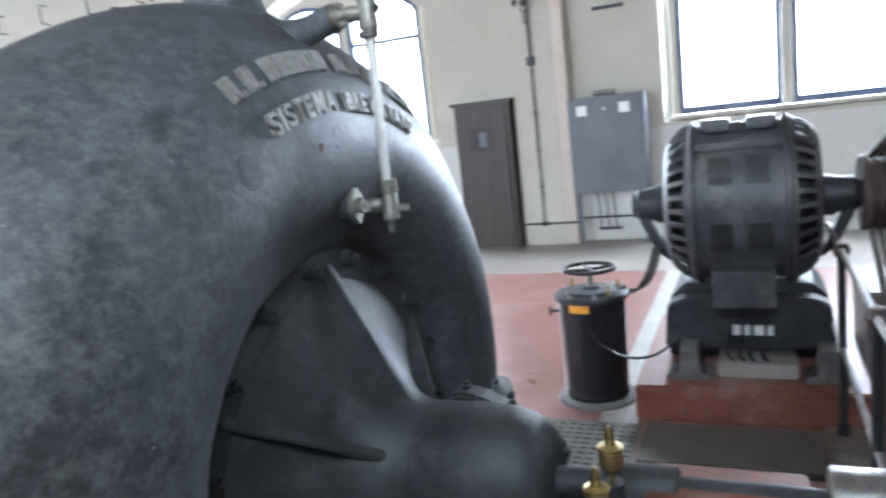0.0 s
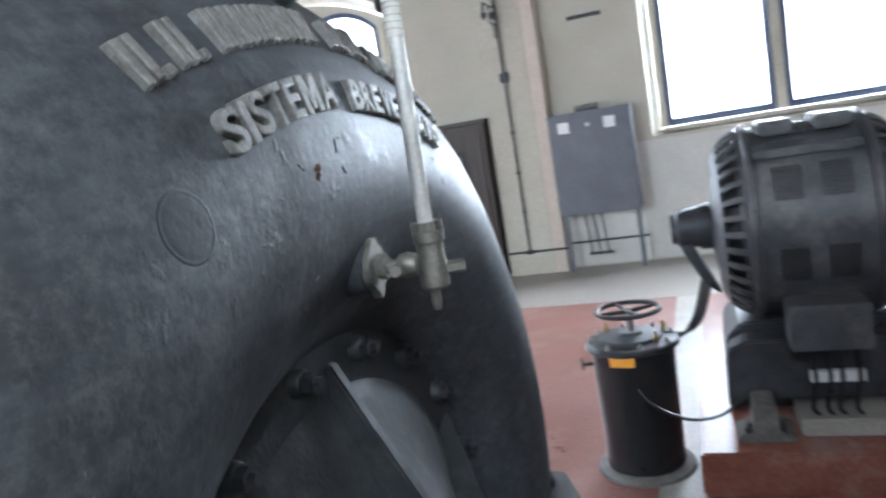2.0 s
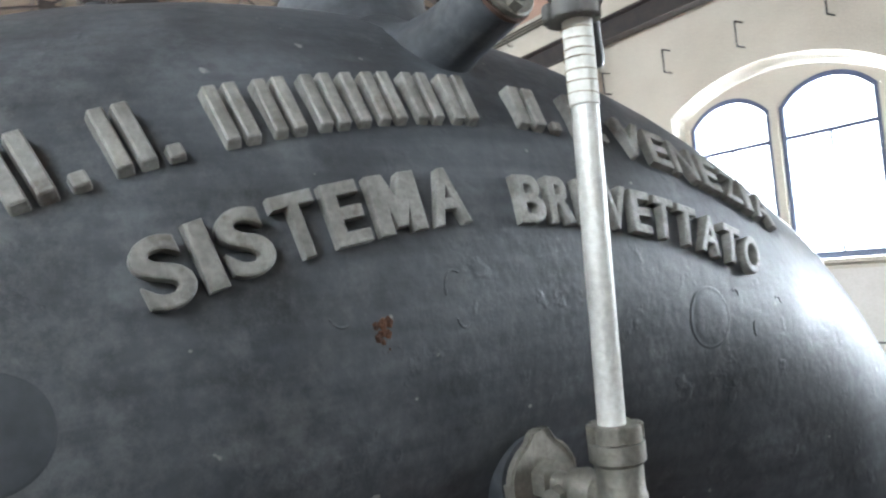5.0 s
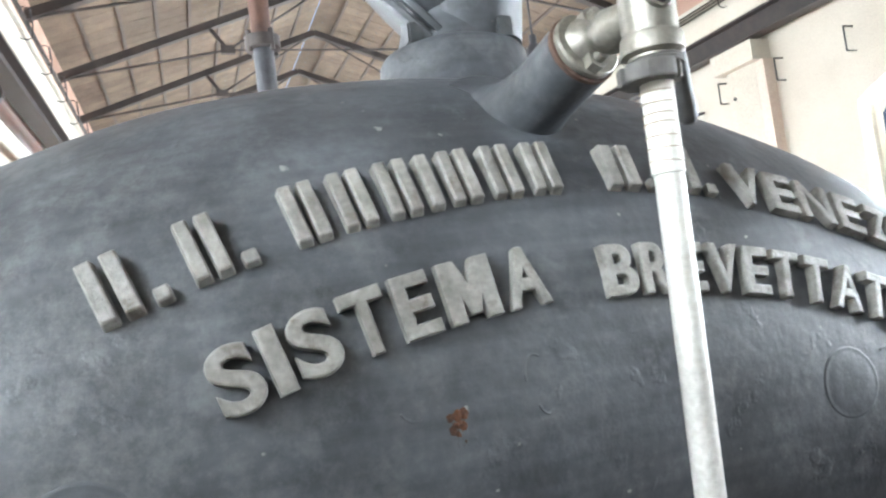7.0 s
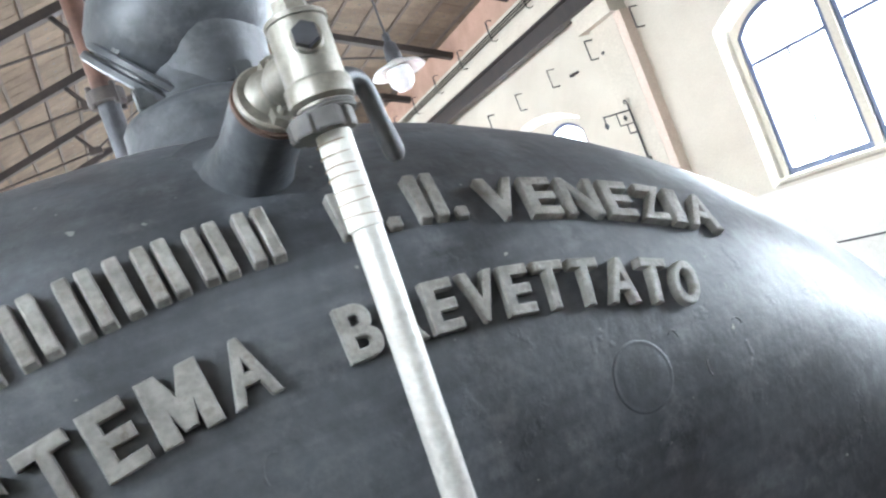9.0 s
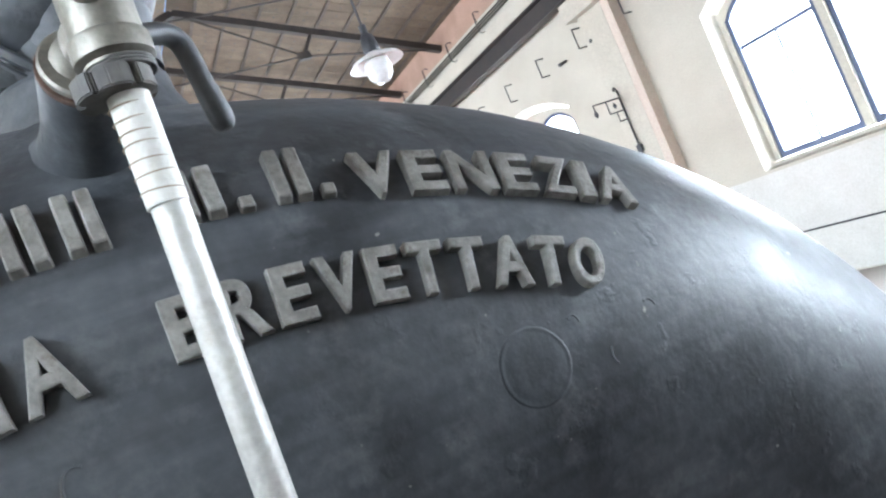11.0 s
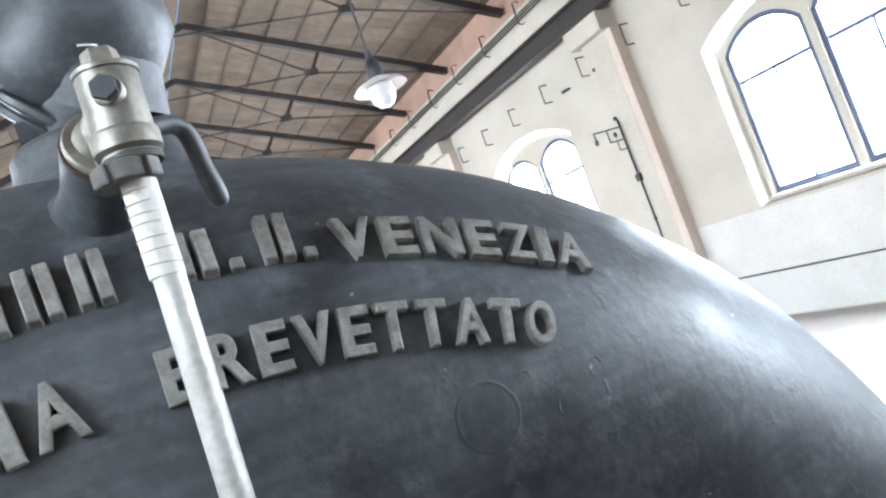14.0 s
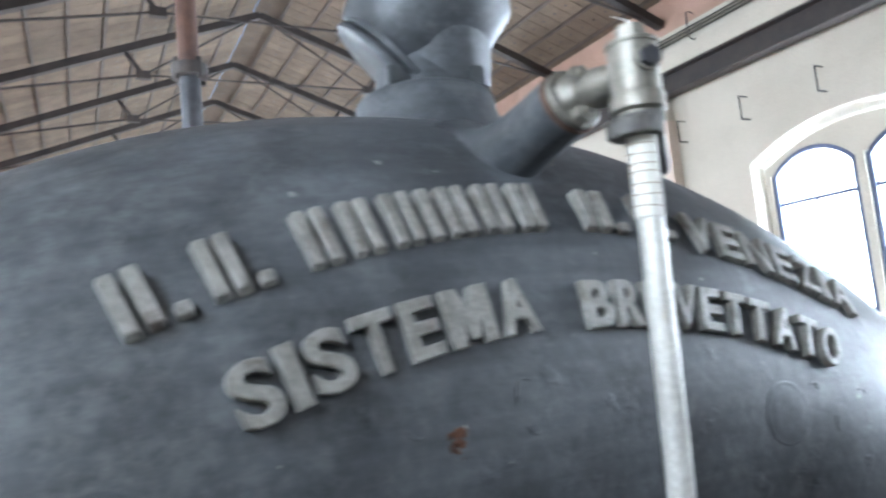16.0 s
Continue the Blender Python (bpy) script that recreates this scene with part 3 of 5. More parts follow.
def glyph(ch, width, height, depth):
    """One raised cast letter, slightly wider at its foot."""
    if ch == "M":
        cu = bpy.data.curves.new("letter", "CURVE")
        cu.dimensions, cu.fill_mode = "2D", "BOTH"
        half = ((0.0, 0.0), (0.0, 0.7), (0.2, 0.7), (0.36, 0.36))
        pts = list(half) + [(0.72 - x, y) for x, y in half[::-1]] + [(0.55, 0.0), (0.55, 0.42), (0.42, 0.08)] + [(0.3, 0.08), (0.17, 0.42), (0.17, 0.0)]
        pts.remove((0.36, 0.36))
        sp = cu.splines.new("POLY")
        sp.points.add(len(pts) - 1)
        for q, (x, y) in zip(sp.points, pts):
            q.co = (x, y, 0, 1)
        sp.use_cyclic_u = True
    else:
        cu = bpy.data.curves.new("letter", "FONT")
        cu.body, cu.size = ch, 1.0
    cu.extrude, cu.bevel_depth, cu.bevel_resolution, cu.offset = 0.07, 0.032, 1, 0.004
    tmp = bpy.data.objects.new("letter", cu)
    scene.collection.objects.link(tmp)
    me = bpy.data.meshes.new_from_object(tmp.evaluated_get(bpy.context.evaluated_depsgraph_get()))
    bpy.data.objects.remove(tmp)
    xs, ys, zs = zip(*[v.co for v in me.vertices])
    bm = bmesh.new()
    bm.from_mesh(me)
    for v in bm.verts:
        x = (v.co.x - min(xs)) / (max(xs) - min(xs)) - 0.5
        y = (v.co.y - min(ys)) / (max(ys) - min(ys))
        z = (v.co.z - min(zs)) / (max(zs) - min(zs))
        v.co = (x * width, y * height, (z - 0.35) * depth / 0.65)
    return bm


def slab(width, height, depth):
    bm = box(-width / 2, width / 2, 0, height, -0.5 * depth, depth)
    top = [v for v in bm.verts if v.co.z > 0]
    for v in top:
        v.co.x *= 0.86
        v.co.y = height / 2 + (v.co.y - height / 2) * 0.9
    bmesh.ops.bevel(bm, geom=bm.edges[:], offset=0.0016, segments=1, affect="EDGES")
    return bm


def lettering(text, start, end, radius, height, plain=False, depth=0.0115):
    rel = {"I": 0.42, "M": 1.3, "N": 1.1, "A": 1.1, "V": 1.05, "&": 1.1, ".": 0.4, " ": 0.6, "E": 0.9, "T": 1.0, "Z": 0.95, "L": 0.85}
    total = sum(rel.get(c, 1.0) for c in text)
    at = start
    for c in text:
        step = (end - start) * rel.get(c, 1.0) / total
        mid = radians(at + step / 2)
        at += step
        if c == " ":
            continue
        w = abs(radians(step)) * radius * (0.78 if plain else 0.84)
        m = letter_frame(mid, radius)
        if c == ".":
            bm = slab(0.016, 0.016, depth * 0.8)
        elif plain and c == "O":
            # two upright bars with a gap for each wide letter
            bm = slab(w * 0.41, height, depth)
            bmesh.ops.translate(bm, verts=bm.verts[:], vec=(-w * 0.265, 0, 0))
            two = slab(w * 0.41, height, depth)
            bmesh.ops.translate(two, verts=two.verts[:], vec=(w * 0.265, 0, 0))
            tmp = bpy.data.meshes.new("bar")
            two.to_mesh(tmp)
            two.free()
            bm.from_mesh(tmp)
            bpy.data.meshes.remove(tmp)
        elif plain:
            bm = slab(w, height, depth)
        else:
            bm = glyph(c, w, height, depth)
        bm.transform(m)
        part("letter" if not plain else "raised_bar", bm, M_LETTER, pump, "raised cast letter in worn grey paint" if not plain else "plain raised cast bar in worn grey paint", smooth=not plain)


# the maker's name stays plain bars
lettering("O.", -22.3, -18.9, 1.24, 0.07, True)
lettering("O.", -18.4, -15.2, 1.24, 0.071, True)
lettering("OOOIOOO", -13.9, 0.4, 1.239, 0.072, True)
lettering("O.", 2.6, 6.4, 1.24, 0.065, True)
lettering("O.", 6.9, 10.2, 1.24, 0.072, True)
lettering("VENEZIA", 10.9, 28.0, 1.232, 0.061)
lettering("SISTEMA", -19.6, -2.5, 1.125, 0.062)
lettering("BREVETTATO", 0.5, 24.1, 1.12, 0.057)

# plugged holes and a rusty weep on the face
def on_casing(theta, phi, out=0.0):
    th, ph = radians(theta), radians(phi)
    p, t = casing_point(th, ph, out), Vector((0, math.cos(th), -math.sin(th)))
    nn = Vector((math.cos(ph), math.sin(ph) * math.sin(th), math.sin(ph) * math.cos(th)))
    m = Matrix((t, nn.cross(t), nn)).transposed().to_4x4()
    m.translation = p
    return m


PLUGS, RUST = ((-26.3, 6.5), (18.7, 0.6)), (-9.4, -1.4)
def skin_at(theta, phi, u, v, out=0.0):
    """A place on the cast surface, u metres along the ring and v towards the rim from the given angles."""
    th, ph = radians(theta), radians(phi)
    return casing_skin(th + u / (RING + TUBE * math.sin(ph)), ph + v / TUBE, out)


for th, ph in PLUGS:
    bm = bmesh.new()
    rows_v = []
    for r, out in ((0.0, 0.0005), (0.02, 0.0005), (0.0365, 0.0005), (0.0385, 0.0002), (0.0405, 0.0006), (0.0425, 0.0005), (0.045, -0.001)):
        if r == 0:
            rows_v.append([bm.verts.new(skin_at(th, ph, 0, 0, out))])
        else:
            rows_v.append([bm.verts.new(skin_at(th, ph, r * math.cos(2 * math.pi * k / 40), r * math.sin(2 * math.pi * k / 40), out)) for k in range(40)])
    for p, q in zip(rows_v, rows_v[1:]):
        for k in range(40):
            j = (k + 1) % 40
            bm.faces.new((p[0], q[k], q[j]) if len(p) == 1 else (p[k], q[k], q[j], p[j]))
    bmesh.ops.recalc_face_normals(bm, faces=bm.faces[:])
    part("plug", bm, M_PUMPDARK, pump, "painted-over round plug, darker than the casing", smooth=True)
# runs and curled ridges of thick old paint
RIDGES = (
    (-4.5, 2.0, 0.016, 60, 190), (-4.2, -1.0, 0.012, 200, 300), (21.5, 6.0, 0.011, 30, 140), (24.5, 3.0, 0.012, 170, 260),
    (27.0, 9.0, 0.014, 40, 130), (-11.5, 4.0, 0.018, 210, 290),
)
for th, ph, r, a0, a1 in RIDGES:
    line = [skin_at(th, ph, r * 0.8 * math.cos(radians(a)), 1.3 * r * math.sin(radians(a)), -0.0009) for a in [a0 + (a1 - a0) * k / 7 for k in range(8)]]
    part("paint_ridge", hose(line, 0.0017, 6, smooth_steps=2), M_PUMP, pump, smooth=True)
bm = bmesh.new()
for k in range(26):
    u, v = random.gauss(0, 0.004) * (1 if k < 14 else 0.6), (random.uniform(-0.006, 0.012) if k < 14 else random.uniform(-0.02, -0.004))
    bmesh.ops.create_icosphere(bm, subdivisions=1, radius=random.uniform(0.002, 0.0055) * (1 if k < 14 else 0.55), matrix=on_casing(*RUST) @ Matrix.Translation((u, v, 0.0)) @ Matrix.Diagonal((1, 1.3, 0.5, 1)))
streak = bmesh.new()
for k in range(14):
    bmesh.ops.create_icosphere(streak, subdivisions=1, radius=0.0075 - 0.0003 * k, matrix=on_casing(RUST[0], RUST[1] - 1.2 - 1.3 * k) @ Matrix.Translation((random.uniform(-0.001, 0.001), 0, -0.0005)) @ Matrix.Diagonal((0.8, 1.9, 0.2, 1)))
part("oil_streak", streak, M_BLACK, pump, "black oily run below the weep")
part("rust_weep", bm, M_RUST, pump, "orange rusty weep on the black paint")

# suction cover with ribs and hub
COVER_X = 1.235
part("cover_flange", lathe([(0.3, -0.04), (0.735, -0.04), (0.74, -0.03), (0.74, 0.012), (0.735, 0.018), (0.5, 0.018), (0.3, 0.018)], (COVER_X, CY, CZ), (1, 0, 0), 96), M_COVER, pump, "dark bolted ring flange", smooth=True)
part("cover_cone", lathe([(0.6, 0.019), (0.585, 0.03), (0.54, 0.05), (0.45, 0.085), (0.36, 0.13), (0.285, 0.185), (0.24, 0.24), (0.215, 0.3), (0.21, 0.36)], (COVER_X, CY, CZ), (1, 0, 0), 96), M_COVER, pump, "dark cast cone of the suction cover", smooth=True)
for k in range(6):
    th = radians((3, 61, 120, 180, 240, 305)[k])
    rad = Vector((0, math.sin(th), math.cos(th)))
    side = Vector((0, math.cos(th), -math.sin(th)))
    bm = bmesh.new()
    prof = [(0.58, 0.02), (0.655, 0.02), (0.662, 0.03), (0.25, 0.262), (0.18, 0.3), (0.13, 0.315), (0.13, 0.2)]
    loops = []
    for s in (-0.017, 0.017):
        loops.append([bm.verts.new(Vector((COVER_X + h, CY, CZ)) + rad * r + side * s) for r, h in prof])
    bm.faces.new(loops[0])
    bm.faces.new(loops[1][::-1])
    for i in range(len(prof)):
        j = (i + 1) % len(prof)
        bm.faces.new((loops[0][i], loops[1][i], loops[1][j], loops[0][j]))
    bmesh.ops.recalc_face_normals(bm, faces=bm.faces[:])
    part("rib", bm, M_COVER, pump, bevel=0.006)


def hex_bolt(centre, d, r, h, parent, material=None):
    c, d = Vector(centre), Vector(d).normalized()
    bm = rod(c, c + d * h, r, seg=6)
    rod(c + d * h, c + d * (h * 1.7), r * 0.55, r * 0.5, 10, bm)
    return part("bolt", bm, material or M_IRON, parent)


for k in range(18):
    th = radians(20 * k - 7)
    c = Vector((COVER_X + 0.012, CY + 0.675 * math.sin(th), CZ + 0.665 * math.cos(th)))
    part("bolt_boss", lathe([(0.03, 0.0), (0.027, 0.024), (0.024, 0.028), (0.0, 0.028)], c, (1, 0, 0), 20), M_COVER, pump, smooth=True)
    hex_bolt(c + Vector((0.028, 0, 0)), (1, 0, 0), 0.021, 0.02, pump)
part("hub", lathe([(0.212, 0.33), (0.213, 0.4), (0.215, 0.5), (0.208, 0.6), (0.185, 0.67), (0.15, 0.71), (0.09, 0.73), (0.0, 0.73)], (COVER_X, CY, CZ), (1, 0, 0), 64), M_COVER, pump, "dark rounded bearing housing", smooth=True)
lug = outline_solid([(1.585, 0.9), (1.6, 0.985), (1.64, 1.004), (1.7, 0.995), (1.78, 0.962), (1.87, 0.9), (1.96, 0.825), (1.965, 0.78), (1.6, 0.76)], "y", CY + 0.075, CY + 0.165)
part("joint_lug", lug, M_COVER, pump, "curved bolted joint of the housing", bevel=0.012)
for bx, bz in ((1.65, 1.0), (1.8, 0.945)):
    hex_bolt((bx, CY + 0.12, bz), (0.25, 0, 1), 0.016, 0.016, pump)
part("shaft", rod((1.9, CY, CZ), (3.66, CY, CZ), 0.045, seg=32), M_IRON, pump, "dark oily drive shaft", smooth=True)
# split flange low on the casing
part("split_flange", outline_solid([(1.05, 2.55), (1.45, 2.75), (1.5, 2.95), (1.42, 3.12), (1.0, 3.2), (0.8, 3.1)], "z", 0.57, 0.63), M_COVER, pump, "bolted joint flange low on the casing", bevel=0.006)
for bx, by in ((1.42, 2.84), (1.38, 3.02), (1.22, 3.1)):
    hex_bolt((bx, by, 0.63), (0, 0, 1), 0.024, 0.025, pump)
part("foot", box(0.55, 1.4, 0.75, 3.15, 0.0, 0.3), M_COVER, pump, "cast foot under the casing", bevel=0.02)

# neck, flange and air pipe on the crown
NX, NY = 1.0, 2.0
part("neck", lathe([(0.17, -0.1), (0.136, -0.02), (0.122, 0.015), (0.12, 0.04), (0.113, 0.05), (0.09, 0.06), (0.078, 0.1), (0.078, 0.2)], (NX, NY, CZ + 1.48), (0, 0, 1), 48), M_PUMP, pump, "short cast neck on the crown", smooth=True)
for k in range(4):
    th = radians(90 * k + 35)
    part("stud_nut", box(NX + 0.098 * math.cos(th) - 0.014, NX + 0.098 * math.cos(th) + 0.014, NY + 0.098 * math.sin(th) - 0.014, NY + 0.098 * math.sin(th) + 0.014, CZ + 1.53, CZ + 1.565), M_COVER, pump, "square nut", bevel=0.003)
elbow = root("air_pipe", (NX, NY, CZ + 1.68), "grey painted cast pipe fitting with round flanges on the pump", "pipe")
EC, ED = Vector((NX, NY + 0.03, CZ + 1.7)), Vector((0.36, 0.62, 0.62)).normalized()
part("body", lathe([(0.096, -0.125), (0.108, -0.11), (0.122, -0.07), (0.126, 0.02), (0.11, 0.09), (0.07, 0.125), (0.0, 0.135)], EC, ED, 40), M_PUMP, elbow, "grey painted pipe body", smooth=True)
RZ = EC + ED * 0.16
part("rising_pipe", hose([EC, EC + ED * 0.05 + Vector((0, 0, 0.05)), RZ + Vector((0, 0, 0.14)), RZ + Vector((0.03, 0.03, 0.4)), RZ + Vector((0.03, 0.03, 1.2)), RZ + Vector((0.03, 0.03, 4.9))], 0.112, 32), M_PUMP, elbow, "grey painted pipe rising to the roof", smooth=True)
part("stem", lathe([(0.09, -0.16), (0.1, -0.08), (0.115, -0.02), (0.12, 0.03)], EC, (0, 0, 1), 40), M_PUMP, elbow, "short stem under the body", smooth=True)
FC = EC + Vector((0, 0.01, -0.035))   # middle of the bolted joint
for o, nm in ((-0.122, "flange"), (-0.104, "counter_flange")):
    part(nm, lathe([(0.0, -0.007), (0.122, -0.007), (0.126, -0.004), (0.126, 0.004), (0.123, 0.007), (0.0, 0.007)], FC + ED * o, ED, 48), M_PUMP, elbow, "round bolted flange", smooth=True)
part("gasket", lathe([(0.0, -0.003), (0.118, -0.003), (0.118, 0.003), (0.0, 0.003)], FC + ED * -0.113, ED, 40), M_BLACK, elbow, "dark gasket")
f_side, f_up = ED.orthogonal().normalized(), ED.cross(ED.orthogonal()).normalized()
for k in range(6):
    a = math.pi / 3 * k + 0.4
    hex_bolt(FC + ED * -0.097 + 0.108 * (math.cos(a) * f_side + math.sin(a) * f_up), ED, 0.012, 0.013, elbow, M_COVER)

# ---------- water gauge on the casing ----------
gauge = root("water_gauge", (1.507, 1.99, 1.5), "silver gauge pipe between two nickel cocks on the pump", "gauge")
GX, GY = 1.507, 1.988
part("pipe", rod((GX, GY - 0.004, 1.66), (GX, GY + 0.006, 2.02), 0.0142, seg=32), M_PIPE, gauge, "silver painted pipe, slightly stained", smooth=True)
tape = part("tape", lathe([(0.0144, 0.0), (0.0158, 0.001), (0.0158, 0.1), (0.0144, 0.101)], (GX, GY + 0.005, 2.012), (0, 0.02, 1), 32), M_TAPE, gauge, "white sealing tape wound round the pipe", smooth=True)
for k in range(7):
    ring = lathe([(0.0158 + 0.0006 * math.cos(q), 0.0006 * math.sin(q)) for q in [math.pi * 2 * j / 6 for j in range(6)]], (GX, GY + 0.005, 2.024 + 0.0115 * k + random.uniform(-0.002, 0.002)), (random.uniform(-0.1, 0.1), random.uniform(-0.02, 0.1), 1), 28, closed=True)
    part("tape_edge", ring, M_TAPEEDGE, tape, "brown edge of the tape")


def slotted_nut(z, r, h, parent, material=None):
    pts = []
    for k in range(6):
        for o, q in ((-24, 1.0), (-8, 1.02), (8, 1.02), (24, 1.0), (25, 0.84), (35, 0.84)):
            th = radians(60 * k + o)
            pts.append((GX + r * q * math.cos(th), GY + r * q * math.sin(th)))
    return part("gland_nut", outline_solid(pts, "z", z, z + h), material or M_BRASS, parent, "slotted gland nut", bevel=0.0012)


# lower cock
low = part("lower_cock", lathe([(0.0, 0.0), (0.022, 0.0), (0.0262, 0.005), (0.0265, 0.05), (0.0245, 0.056), (0.0245, 0.082), (0.0285, 0.086), (0.0285, 0.104), (0.022, 0.106)], (GX, GY, 1.567), (0, 0, 1), 32), M_BRASS, gauge, "nickel plated lower cock body", smooth=True)
slotted_nut(1.672, 0.0285, 0.017, low)
part("drain_tip", lathe([(0.0, 0.0), (0.007, 0.0), (0.01, 0.012), (0.009, 0.045)], (GX - 0.004, GY, 1.527), (0, 0, 1), 20), M_BRASS, low, smooth=True)
part("arm", lathe([(0.013, 0.0), (0.013, 0.03), (0.02, 0.035), (0.024, 0.05), (0.02, 0.068), (0.013, 0.072), (0.013, 0.085)], (GX - 0.095, GY - 0.012, 1.617), (1, 0.12, -0.05), 28), M_BRASS, low, smooth=True)
part("plug_nut", rod((GX - 0.06, GY - 0.03, 1.612), (GX - 0.055, GY - 0.045, 1.612), 0.012, seg=6), M_BRASS, low)
part("plug_nut", rod((GX + 0.02, GY + 0.01, 1.6), (GX + 0.02 + 0.03, GY + 0.028, 1.598), 0.013, seg=6), M_BRASS, low)
fl = outline_solid([(0.055 * math.cos(a) * (1.0 if abs(math.sin(a)) < 0.3 else 0.8), 0.05 * math.sin(a)) for a in [2 * math.pi * k / 28 for k in range(28)]], "x", 0, 0.012)
fl.transform(pose(GX - 0.113, GY - 0.014, 1.618, 90, 0, 5))
part("flange", fl, M_BRASS, low, bevel=0.002)
part("hex_collar", rod((GX - 0.104, GY - 0.013, 1.618), (GX - 0.083, GY - 0.011, 1.617), 0.024, seg=6), M_BRASS, low)
part("lower_boss", lathe([(0.075, -0.16), (0.06, -0.08), (0.052, -0.02), (0.05, 0.0), (0.0, 0.0)], (GX - 0.114, GY - 0.014, 1.618), (1, 0.0, -0.1), 40), M_PUMP, gauge, "black painted boss of the casing", smooth=True)

# upper cock
S = 0.82
UY = GY + 0.008
upp = part("upper_cock", lathe([(0.014, 0.0), (0.0245, 0.0005), (0.0245, 0.003), (0.0285, 0.005), (0.03, 0.0065), (0.03, 0.0215), (0.029, 0.0235), (0.0272, 0.0245), (0.0272, 0.076), (0.0258, 0.082), (0.015, 0.085), (0.0, 0.085)], (GX, UY, 2.1225), (0.0, 0.02, 1), 40), M_BRASS, gauge, "nickel plated upper cock body", smooth=True)
slotted_nut(2.1, 0.0298, 0.017, upp, M_DUSTY)
for k in range(3):
    ring = lathe([(0.0245 + 0.0011 * math.cos(q), 0.0013 * math.sin(q)) for q in [math.pi * 2 * j / 6 for j in range(6)]], (GX, GY + 0.01, 2.1182 + 0.0027 * k), (0, 0.02, 1), 32, closed=True)
    part("thread", ring, M_DUSTY, upp, "dark worn thread", smooth=True)
part("cap_nut", rod((GX, UY + 0.002, 2.207), (GX, UY + 0.002, 2.2245), 0.0175, 0.016, 6), M_BRASS, upp)
part("body_ring", lathe([(0.026, 0.0), (0.0288, 0.001), (0.0288, 0.005), (0.026, 0.007)], (GX, UY + 0.002, 2.2), (0, 0.02, 1), 40), M_BRASS, upp, smooth=True)
part("seal_wire", hose([(GX - 0.004, UY, 2.224), (GX - 0.003, UY + 0.004, 2.232), (GX - 0.006, UY - 0.002, 2.236), (GX - 0.008, UY - 0.012, 2.238)], 0.0009, 6), M_WHITE, upp, "loose end of seal wire")
part("plug_collar", rod((GX + 0.018, UY - 0.001, 2.177), (GX + 0.031, UY - 0.005, 2.178), 0.0145, 0.0135, 24), M_BRASS, upp, smooth=True)
part("plug_screw", rod((GX + 0.029, UY - 0.0045, 2.178), (GX + 0.037, UY - 0.007, 2.1785), 0.0118, seg=6), M_IRON, upp)
bdir = Vector((0.93, 0.12, 0.26)).normalized()
BO = Vector((1.402, 1.984, 2.17))
part("arm", lathe([(0.03, 0.0), (0.026, 0.006), (0.019, 0.014), (0.018, 0.022), (0.022, 0.03), (0.024, 0.04), (0.022, 0.054), (0.018, 0.085)], BO + bdir * 0.014, Vector((GX, UY, 2.168)) - BO, 28), M_BRASS, upp, smooth=True)
part("lever", hose([(GX - 0.014, UY + 0.02, 2.151), (GX - 0.026, UY + 0.042, 2.156), (GX - 0.034, UY + 0.054, 2.153), (GX - 0.038, UY + 0.06, 2.142), (GX - 0.042, GY + 0.072, 2.115), (GX - 0.046, GY + 0.076, 2.086), (GX - 0.047, GY + 0.077, 2.078)], 0.0094, 14), M_LEVER, upp, "bent dark iron lever", smooth=True)
part("lever_tip", lathe([(0.0, -0.008), (0.006, -0.0065), (0.0095, -0.002), (0.0108, 0.006), (0.0102, 0.03), (0.0092, 0.034)], (GX - 0.047, GY + 0.0775, 2.078), (0.08, -0.13, 1), 18), M_LEVER, upp, smooth=True)
part("upper_boss", lathe([(0.1, -0.19), (0.07, -0.165), (0.055, -0.14), (0.047, -0.11), (0.0425, -0.08), (0.0415, -0.05), (0.0415, 0.0), (0.0, 0.0)], BO, bdir, 40), M_PUMP, gauge, "grey painted boss with fillet on the casing", smooth=True)
part("gasket", lathe([(0.0, 0.001), (0.0418, 0.001), (0.0418, 0.006), (0.0, 0.006)], BO, bdir, 32), M_GASKET, gauge, "rusty brown gasket")
part("flange", lathe([(0.0, 0.007), (0.0385, 0.007), (0.0395, 0.009), (0.0395, 0.014), (0.0375, 0.016), (0.0, 0.016)], BO, bdir, 32), M_BRASS, upp)
b_up = (Vector((0, 0.2, 1)) - bdir * Vector((0, 0.2, 1)).dot(bdir)).normalized()
for e in (-1, 1):
    hex_bolt(BO + bdir * 0.015 + b_up * (e * 0.027), bdir, 0.0125, 0.013, upp, M_BRASS)

# bearing pedestal with oil cups, below the camera's way
bearing = root("shaft_bearing", (2.2, CY, 0), "dark cast pedestal bearing under the shaft", "bearing")
part("pedestal", box(2.08, 2.32, 1.74, 2.16, 0.0, 0.7), M_COVER, bearing, bevel=0.02)
part("cap", lathe([(0.0, -0.1), (0.06, -0.1), (0.07, -0.09), (0.07, 0.09), (0.06, 0.1), (0.0, 0.1)], (2.2, CY, CZ), (1, 0, 0), 40), M_COVER, bearing, "rounded bearing cap", smooth=True)


